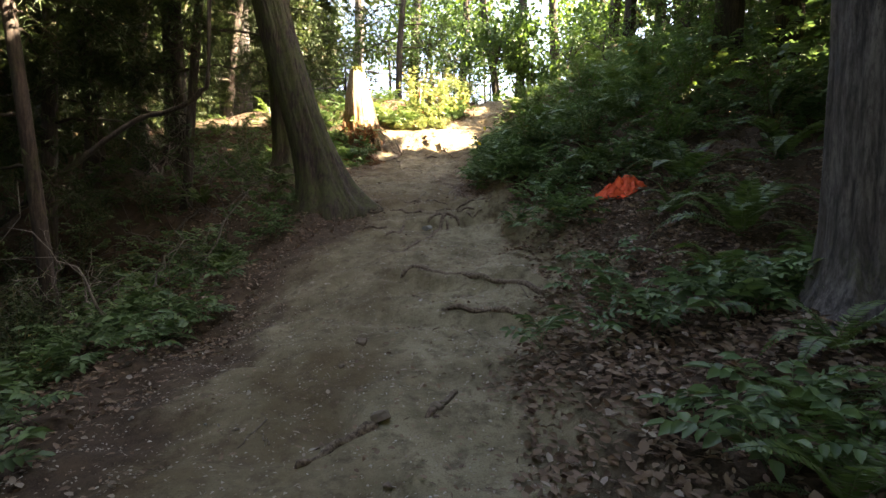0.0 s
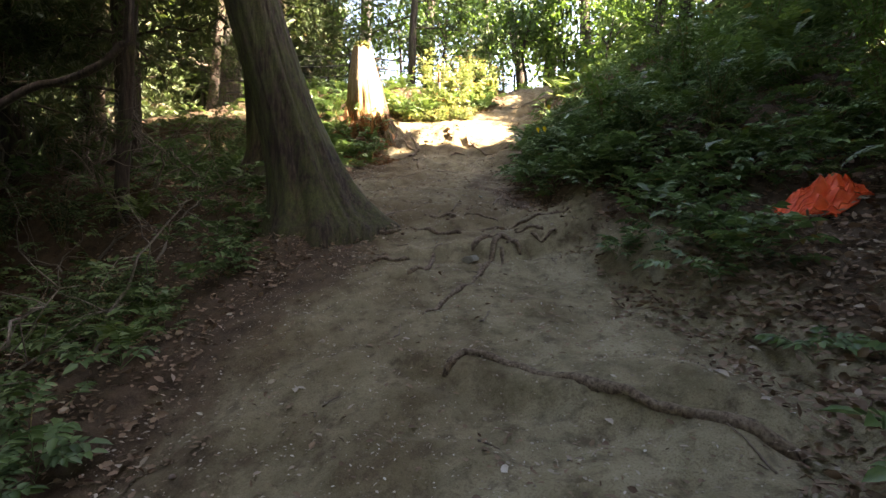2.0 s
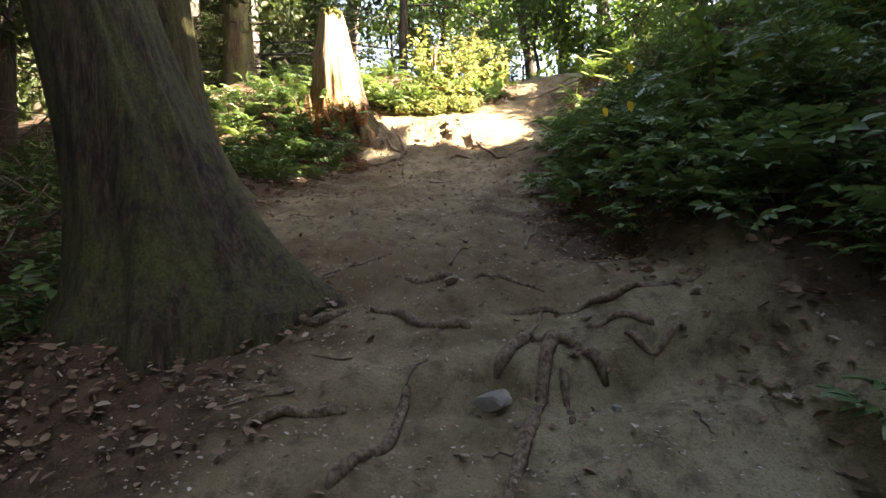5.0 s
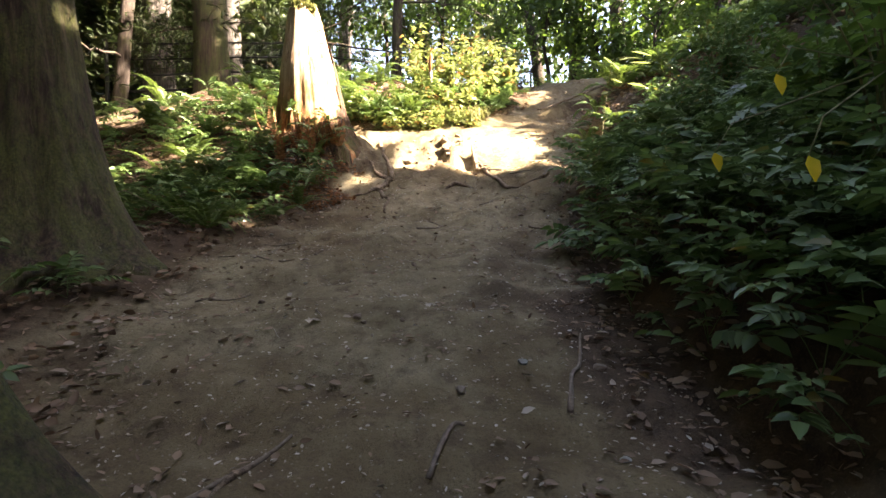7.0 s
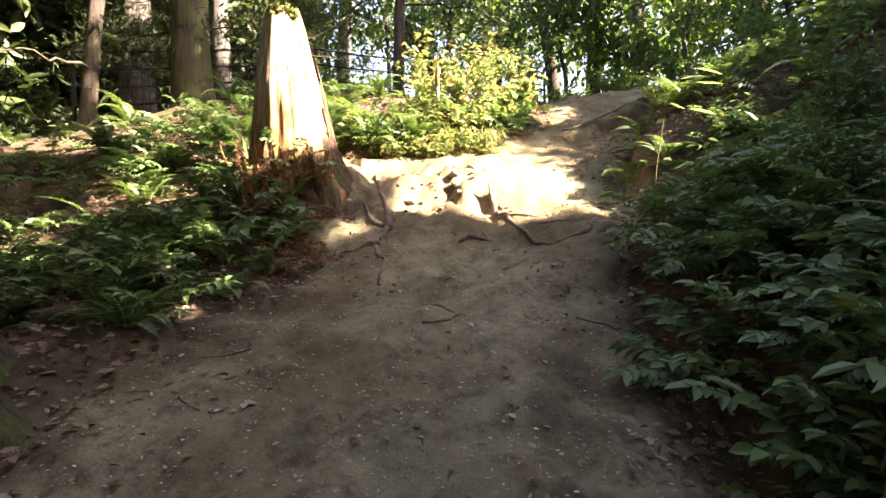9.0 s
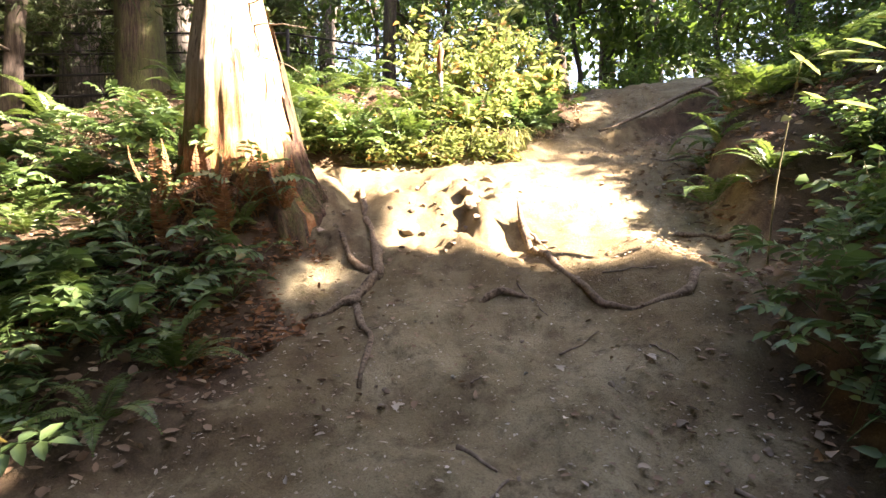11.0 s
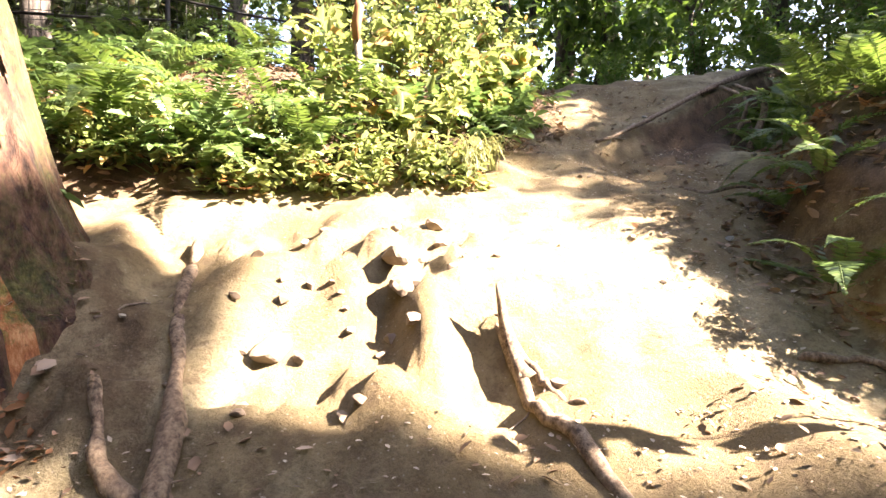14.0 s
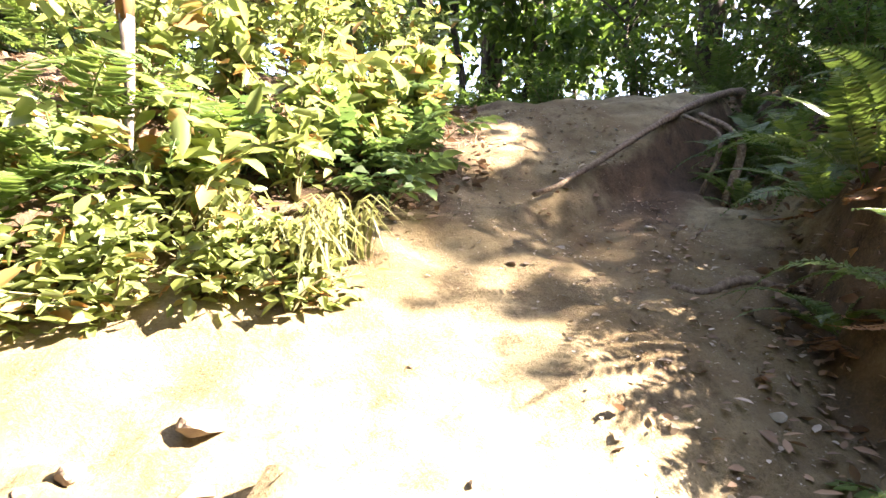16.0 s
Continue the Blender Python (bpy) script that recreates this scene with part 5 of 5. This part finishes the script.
ROOTS_UPPER = [([(-1.63, 16.57), (-1.54, 16.3), (-1.45, 15.94), (-1.3, 15.41), (-1.23, 15.14)], 0.045, 0.05), ([(-1.24, 15.18), (-1.40, 15.0), (-1.3, 14.69), (-1.19, 14.4), (-1.2, 14.0)], 0.055, 0.02),
               ([(-1.62, 15.59), (-1.49, 15.34), (-1.33, 15.22)], 0.03, 0.04), ([(-1.36, 14.9), (-1.55, 14.79), (-1.7, 14.75)], 0.05, 0.02),
               ([(-0.11, 15.84), (0.03, 15.35), (0.22, 14.84), (0.45, 14.6), (0.69, 14.46), (0.80, 14.48), (0.9, 14.65)], 0.036, 0.04), ([(-0.08, 15.72), (0.04, 15.58), (0.18, 15.46)], 0.03, 0.015),
               ([(-0.51, 14.86), (-0.39, 14.89), (-0.14, 14.87)], 0.04, 0.025), ([(1.2, 15.66), (1.45, 15.58), (1.67, 15.41)], 0.03, 0.03), ([(1.6, 17.18), (2.0, 17.17), (2.5, 17.15)], 0.03, 0.045)]
ROOTS = ROOTS_LOWER + ROOTS_MIDDLE + ROOTS_UPPER
for i, (p, a, b_) in enumerate(ROOTS):
    big = 1.0 if i >= len(ROOTS_LOWER) + len(ROOTS_MIDDLE) else 1.15 if i < 2 else 1.05
    root(p, a * big, b_ * big, lift=0.2 if big == 1.0 else 0.15, seed=i * 1.3)
tagged(part("root", Build().tube(spline([(-0.02, 15.62, ground_at(-0.02, 15.62) - 0.03), (-0.07, 15.74, ground_at(-0.07, 15.74) + 0.05), (-0.10, 15.82, ground_at(-0.1, 15.82) + 0.16)], 8), np.linspace(0.05, 0.012, 8), 8, 0.3, 9), ROOT),
       "broken root end sticking up in the sun", "root", "roots")
# long root along the lip of the scarp
lip_x = np.linspace(1.25, 4.7, 30)
lip_y = 17.92 + (lip_x - 1.20) * 0.572
tagged(part("root", Build().tube(np.stack([lip_x, lip_y, terrain(lip_x - 0.09, lip_y + 0.15, False) - 0.012], -1), np.linspace(0.016, 0.045, 30), 8, 0.3, 5), ROOT), "long bare root along the eroded bank edge", "root", "roots")
# hanging roots under the scarp
for i, (p0, p1, rr_) in enumerate((((3.35, 19.02, 5.66), (2.98, 18.35, 5.0), 0.03), ((3.05, 18.88, 5.55), (2.9, 18.5, 5.0), 0.018), ((3.02, 18.6, 5.42), (3.22, 18.62, 5.47), 0.012))):
    p0, p1 = np.array(p0), np.array(p1)
    if i < 2:
        p0[2], p1[2] = ground_at(p0[0] - 0.05, p0[1] + 0.15) - 0.02, ground_at(p1[0], p1[1]) - 0.03
    mid_ = (p0 + p1) / 2 + ((0.10, -0.2, 0.1) if i < 2 else (0, -0.02, 0.0))
    tagged(part("root", Build().tube(spline([p0, mid_, p1], 12), np.linspace(rr_ * 0.8, rr_ * 1.2, 12), 8, 0.3, i), ROOT), "bare root hanging down from the eroded bank edge", "root", "roots")

# ---- stones ----


def stone(x, y, sx, sy, sz, seed, mat=None, label="half-buried brown stone in the path", sink=0.35):
    r = np.random.default_rng(seed)
    bm = bmesh.new()
    bmesh.ops.create_icosphere(bm, subdivisions=3, radius=1.0)
    cuts = [(Vector(r.normal(0, 1, 3)).normalized(), r.uniform(0.42, 0.8)) for _ in range(9)]
    for v in bm.verts:
        n_ = noise.noise(v.co * 1.3 + Vector((seed, 0, 0))) * 0.45 + noise.noise(v.co * 3.1 + Vector((0, seed, 0))) * 0.2 + noise.noise(v.co * 7.0 + Vector((0, seed, 0))) * 0.05
        v.co *= 1 + n_ * 0.55
        for q, d in cuts:
            over = v.co.dot(q) - d
            if over > 0:
                v.co -= q * over
        v.co = Vector((v.co.x * sx, v.co.y * sy, max(min(v.co.z, 0.72), -0.9) * sz))
    me_ = bpy.data.meshes.new("stone")
    bm.to_mesh(me_)
    bm.free()
    me_.materials.append(mat or STONE)
    ob = new("stone", me_)
    ob.matrix_basis = pose(x, y, ground_at(x, y) + sz * (0.72 - 2 * sink * 0.72), r.normal(0, 8), r.normal(0, 8), r.uniform(0, 360))
    return tagged(ob, label, "stone", "stones")


stone(-0.28, 8.66, 0.10, 0.08, 0.07, 1, PALE_STONE, "pale grey stone in the path below the roots")
stone(-0.74, 4.55, 0.09, 0.06, 0.06, 2)
stone(-0.40, 3.12, 0.08, 0.08, 0.06, 3)
stone(-0.02, 3.25, 0.06, 0.05, 0.04, 4)
stone(-0.47, 9.44, 0.07, 0.05, 0.05, 5)
stone(-1.04, 15.80, 0.06, 0.11, 0.09, 6)
stone(-0.55, 16.18, 0.13, 0.07, 0.075, 7, None, "large brown rock bedded in the sunny rise")
stone(-0.50, 16.05, 0.06, 0.09, 0.07, 8)
stone(-0.30, 16.62, 0.08, 0.05, 0.05, 9, sink=0.45)
for i in range(30):
    x, y = rng.uniform(-1.4, 0.15), rng.uniform(15.45, 16.6)
    s = rng.uniform(0.018, 0.05)
    stone(x, y, s, s * rng.uniform(0.5, 1.0), s * rng.uniform(0.5, 0.9), 20 + i, None, "sun-bleached clod in the broken rise of the path", 0.42)
for i in range(90):
    y = rng.uniform(2, 19)
    x = rng.uniform(float(left_x(y)) + 0.2, float(right_x(y)) - 0.1)
    s = rng.uniform(0.012, 0.035)
    stone(x, y, s, s * 0.8, s * 0.7, 80 + i, PALE_STONE if i % 4 == 0 else STONE, "small loose stone on the dirt path", 0.15)

# ---- orange net left on the bank ----
tarp = thing("orange_net", "crumpled bright orange plastic netting lying on the bank", "net", pose(2.63, 7.47, 0))
u, v = np.meshgrid(np.linspace(-1, 1, 46), np.linspace(-1, 1, 30))
edge = 1 - 0.12 * vnoise(u * 2, v * 2, 0.7) - 0.22 * (u * v) ** 2
X, Y = 0.34 * u * edge - 0.06 * v, 0.17 * v * edge + 0.04 * u
Z = terrain(X + 2.63, Y + 7.47) + 0.035 + (0.13 * (1 - u * u) * (1 - v * v) + 0.17 * np.abs(vnoise(u * 1.4 + v, v * 1.6, 0.35)) + 0.04 * vnoise(u, v, 0.11)) * np.clip(1.2 - np.maximum(abs(u), abs(v)), 0.1, 1)
nb = Build()
I = np.arange(u.size).reshape(u.shape)
nb.add(np.stack([X, Y, Z], -1).reshape(-1, 3), [tuple(q) for q in np.stack([I[:-1, :-1], I[:-1, 1:], I[1:, 1:], I[1:, :-1]], -1).reshape(-1, 4).tolist()])
sheet_ = part("sheet", nb, ORANGE, tarp)
so = sheet_.modifiers.new("thickness", "SOLIDIFY")
so.thickness = 0.006
for k in range(0, 30, 3):
    part("cord", Build().tube(np.stack([X[k], Y[k], Z[k] + 0.006], -1)[::2], 0.006, 5), ORANGE, tarp)

# ---- fence in the wood ----
fa, fb = np.array((-9.0, 20.6)), np.array((2.5, 27.0))
fl = np.linalg.norm(fb - fa)
fence = thing("wire_fence", "dark steel rail and wire-mesh fence among the trees", "fence")
fpts = [fa + (fb - fa) * k / 5 for k in range(6)]
tops = []
for q in fpts:
    g = ground_at(*q)
    tops.append(g)
    part("post", Build().tube([(q[0], q[1], g - 0.3), (q[0], q[1], g + 1.0), (q[0], q[1], g + 2.05)], 0.045, 8), FENCE, fence)
for h in (0.35, 0.75, 1.15, 1.55, 1.95):
    for k in range(5):
        part("rail", Build().tube([(*fpts[k], tops[k] + h), ((fpts[k] + fpts[k + 1]) / 2)[[0, 1]].tolist() + [(tops[k] + tops[k + 1]) / 2 + h - 0.02], (*fpts[k + 1], tops[k + 1] + h)], 0.024, 6), FENCE, fence)
wires = Build()
for k in range(5):
    for s in np.linspace(0, 1, 19)[1:-1]:
        q = fpts[k] + (fpts[k + 1] - fpts[k]) * s
        g = tops[k] + (tops[k + 1] - tops[k]) * s
        wires.tube([(q[0], q[1], g + 0.2), (q[0], q[1], g + 1.95)], 0.006, 4)
    for h in np.arange(0.25, 1.95, 0.15):
        wires.tube([(*fpts[k], tops[k] + h), (*fpts[k + 1], tops[k + 1] + h)], 0.006, 4)
part("wire_mesh", wires, FENCE, fence)

# ---- dead brush of the shady side ----
for i in range(46):
    x, y = rng.uniform(-8.5, -3.6), rng.uniform(5.5, 13.5)
    if math.hypot(x + 3.4, y - 11.95) < 0.9 or (x > -4.2 and y > 8.5):
        continue
    z = ground_at(x, y)
    a = rng.uniform(0, TAU)
    pts = branch_points((x, y, z - 0.05), (math.cos(a) * 0.8, math.sin(a) * 0.8, rng.uniform(0.4, 1.6)), rng.uniform(1.2, 3.2), rng.uniform(-0.1, 0.35), 0.35, 11)
    pts[:, 2] = np.maximum(pts[:, 2], terrain(pts[:, 0], pts[:, 1]) - 0.05)
    d = thing("dead_branch", "bare dead branch tangled in the shady thicket", "branch", group="dead branches")
    part("limb", Build().tube(pts, np.linspace(0.022, 0.005, len(pts)), 5, 0.2, i), DEADWOOD, d)
    for k in range(8):
        j = int(rng.integers(2, 10))
        tp = branch_points(pts[j], rng.normal(0, 1, 3) + (0, 0, 0.1), rng.uniform(0.4, 1.3), 0.35, 0.4, 7)
        part("twig", Build().tube(tp, np.linspace(0.007, 0.0015, 7), 4), DEADWOOD, d)
for i in range(44):
    x, y = rng.uniform(-10, -4.0), rng.uniform(3.5, 15)
    if x > -4.8 and y > 8.5:
        continue
    bush(x, y, rng.uniform(0.8, 2.2), rng.uniform(0.5, 0.9), 7, 1500 + i, 0.06, CONIFER, 90, "dark shaded bush in the thicket", group="thicket bushes")

# mossy bough reaching over from the thicket
bough = thing("mossy_bough", "thick crooked mossy bough in the thicket", "branch")
part("limb", Build().tube(spline([(-7.6, 8.6, 1.4), (-5.6, 8.9, 3.1), (-4.84, 8.9, 3.37), (-4.45, 8.91, 3.54), (-4.22, 8.93, 3.76), (-4.11, 8.94, 3.98), (-4.05, 8.96, 5.6)], 30), np.linspace(0.055, 0.03, 30), 8, 0.3, 4), BARK_DARK, bough)

# sticks caught in the ferns by the stump
for i, (a, b_) in enumerate((((-3.5, 14.75), (-2.55, 15.0)), ((-3.2, 14.45), (-2.75, 14.85)), ((-2.5, 15.45), (-3.1, 15.7)), ((-3.9, 14.2), (-3.3, 14.6)))):
    q = spline([(*a, 0), ((a[0] + b_[0]) / 2 + 0.04, (a[1] + b_[1]) / 2, 0), (*b_, 0)], 12)
    q[:, 2] = terrain(q[:, 0], q[:, 1]) + 0.06 + 0.03 * i * np.linspace(0, 1, 12)
    q[0, 2] -= 0.06
    tagged(part("stick", Build().tube(q, np.linspace(0.016, 0.007, 12), 6, 0.3, i), DEADWOOD), "pale dead stick caught among the ferns", "twig", "fallen twigs")

# ---- litter ----


def scatter(name, label, mat, n, test, size, r, x0, x1, y0, y1, category="leaf litter", lift=0.012, flat=0.3):
    P = np.stack([r.uniform(x0, x1, n), r.uniform(y0, y1, n)], -1)
    P = P[test(P[:, 0], P[:, 1])]
    n = len(P)
    z = terrain(P[:, 0], P[:, 1]) + lift * r.uniform(0.3, 1.6, n)
    L = size * r.uniform(0.5, 1.4, n)
    D = r.normal(0, 1, (n, 3)) * (1, 1, 0.2)
    N = r.normal(0, flat, (n, 3)) + np.array([0, 0, 1.0])
    return tagged(part(name, Build().blades(np.column_stack([P, z]), D, N, L, L * r.uniform(0.35, 0.75, n), 0.2, -0.1), mat), label, category, kind="stuff")


off = lambda x, y: np.maximum(left_x(y) - x, x - right_x(y))
bare = lambda x, y: np.hypot((x + 1.6) * 0.9, y - 15.05) > 0.33      # the trodden knoll in the sun by the stump
worn = lambda x, y: ~((y > 15.4) & (y < 17.15) & (x < 0.8)) | (vnoise(x, y, 0.3) > 0.78)      # the bare rise is swept clean
scatter("leaf_litter", "brown dead leaves strewn over the forest floor", LITTER, 60000, lambda x, y: (off(x, y) > -0.15 + 0.3 * vnoise(x, y, 0.7)) & bare(x, y), 0.06, rng, -6, 5, 0.5, 20.5, lift=0.025, flat=0.55)
scatter("bank_litter", "deep drift of brown dead leaves on the lower bank", LITTER, 16000, lambda x, y: (x - right_x(y) > -0.1 + 0.3 * vnoise(x, y, 0.6)), 0.062, rng, 0.5, 4.2, 0.6, 7.5, lift=0.035, flat=0.6)
scatter("cedar_litter", "dark dead leaves and bark scraps heaped at the cedar's foot", LITTER, 1700, lambda x, y: (np.hypot(x + 1.95, (y - 9.0) * 0.9) < 0.85 + 0.3 * vnoise(x, y, 0.35)), 0.05, rng, -3.2, -0.8, 7.9, 10, lift=0.035, flat=0.6)
scatter("stump_litter", "reddish dead leaves and fern scraps round the stump", FERN_DEAD, 6000, lambda x, y: (np.hypot(x + 2.6, (y - 15.0) * 0.9) < 0.95 + 0.2 * vnoise(x, y, 0.4)) & (x < -1.65) & bare(x, y), 0.05, rng, -3.8, -1.4, 13.8, 16.2, lift=0.025, flat=0.5)
scatter("path_leaves", "scattered dead leaves lying on the dirt path", LITTER, 6500, lambda x, y: (off(x, y) < 0) & (vnoise(x, y, 0.6) > -0.2) & worn(x, y), 0.045, rng, -2.8, 2.5, 0.5, 19.5)
scatter("edge_litter", "drift of dead leaves and scraps along the path edges", LITTER, 5500, lambda x, y: (off(x, y) < 0.05) & (off(x, y) > -0.75 + 0.35 * vnoise(x, y, 0.5)) & worn(x, y) & bare(x, y), 0.04, rng, -2.8, 2.5, 0.5, 17)
scatter("path_crumbs", "dark crumbs of bark and soil on the path", LITTER, 9000, lambda x, y: (off(x, y) < 0) & worn(x, y), 0.018, rng, -2.8, 2.5, 0.5, 19.5, "debris", 0.008)
scatter("path_scraps", "tiny pale scraps of leaf and wood on the path", CHIP, 22000, lambda x, y: (off(x, y) < 0.1) & worn(x, y), 0.021, rng, -2.8, 2.5, 0.5, 19.5, "debris", 0.008)
scatter("pale_leaves", "pale curled dead leaves scattered on the path", CHIP, 650, lambda x, y: (off(x, y) < 0.3) & worn(x, y), 0.048, rng, -2.8, 2.5, 0.5, 19.5, lift=0.015, flat=0.5)
for i in range(46):
    y = rng.uniform(2, 18)
    x = rng.uniform(float(left_x(y)) - 0.3, float(right_x(y)) + 0.6)
    a, ln = rng.uniform(0, TAU), rng.uniform(0.1, 0.38)
    s = np.linspace(-0.5, 0.5, 6)
    xs, ys = x + math.cos(a) * ln * s + rng.normal(0, 0.008, 6), y + math.sin(a) * ln * s + rng.normal(0, 0.008, 6)
    tagged(part("stick", Build().tube(np.stack([xs, ys, terrain(xs, ys) + 0.008], -1), np.linspace(0.007, 0.003, 6), 5, 0.3, i), TWIG), "small dry fallen twig lying on the ground", "twig", "fallen twigs")
for i, pts in enumerate((((-0.47, 9.78), (-0.42, 9.92), (-0.38, 10.0), (-0.34, 10.0)), ((0.1, 10.15), (0.16, 10.4), (0.22, 10.5), (0.3, 10.8)), ((-1.34, 9.64), (-1.18, 9.76), (-1.02, 10.03)), ((-0.75, 13.15), (-0.6, 13.22), (-0.48, 13.36)),
                          ((-0.68, 13.6), (-0.62, 13.5), (-0.52, 13.42)), ((1.7, 15.0), (1.78, 14.8), (1.8, 14.6)), ((0.4, 13.3), (0.5, 13.2), (0.62, 13.05)))):
    q = spline([(x, y, 0) for x, y in pts], 12)
    q[:, 2] = terrain(q[:, 0], q[:, 1]) + 0.008
    tagged(part("stick", Build().tube(q, np.linspace(0.012, 0.006, 12), 6, 0.4, i), TWIG), "pale dry stick lying on the path", "twig", "fallen twigs")
for i, (x, y) in enumerate([(-1.62, 12.15), (-0.55, 11.2), (-1.2, 10.9), (0.35, 5.9), (0.9, 5.8), (-1.5, 6.4), (-0.4, 13.2), (-1.0, 13.9), (-0.1, 14.2), (0.35, 14.05)]):
    r = np.random.default_rng(i)
    tagged(part("fallen_leaf", Build().blades([(x, y, ground_at(x, y) + 0.012)] * 3, [(1, 0, 0.05), (0.3, 1, 0.05), (0.3, -1, 0.05)], [(0, 0, 1)] * 3, 0.07, 0.05), CHIP), "pale fallen leaf lying on the path", "leaf", "fallen leaves")
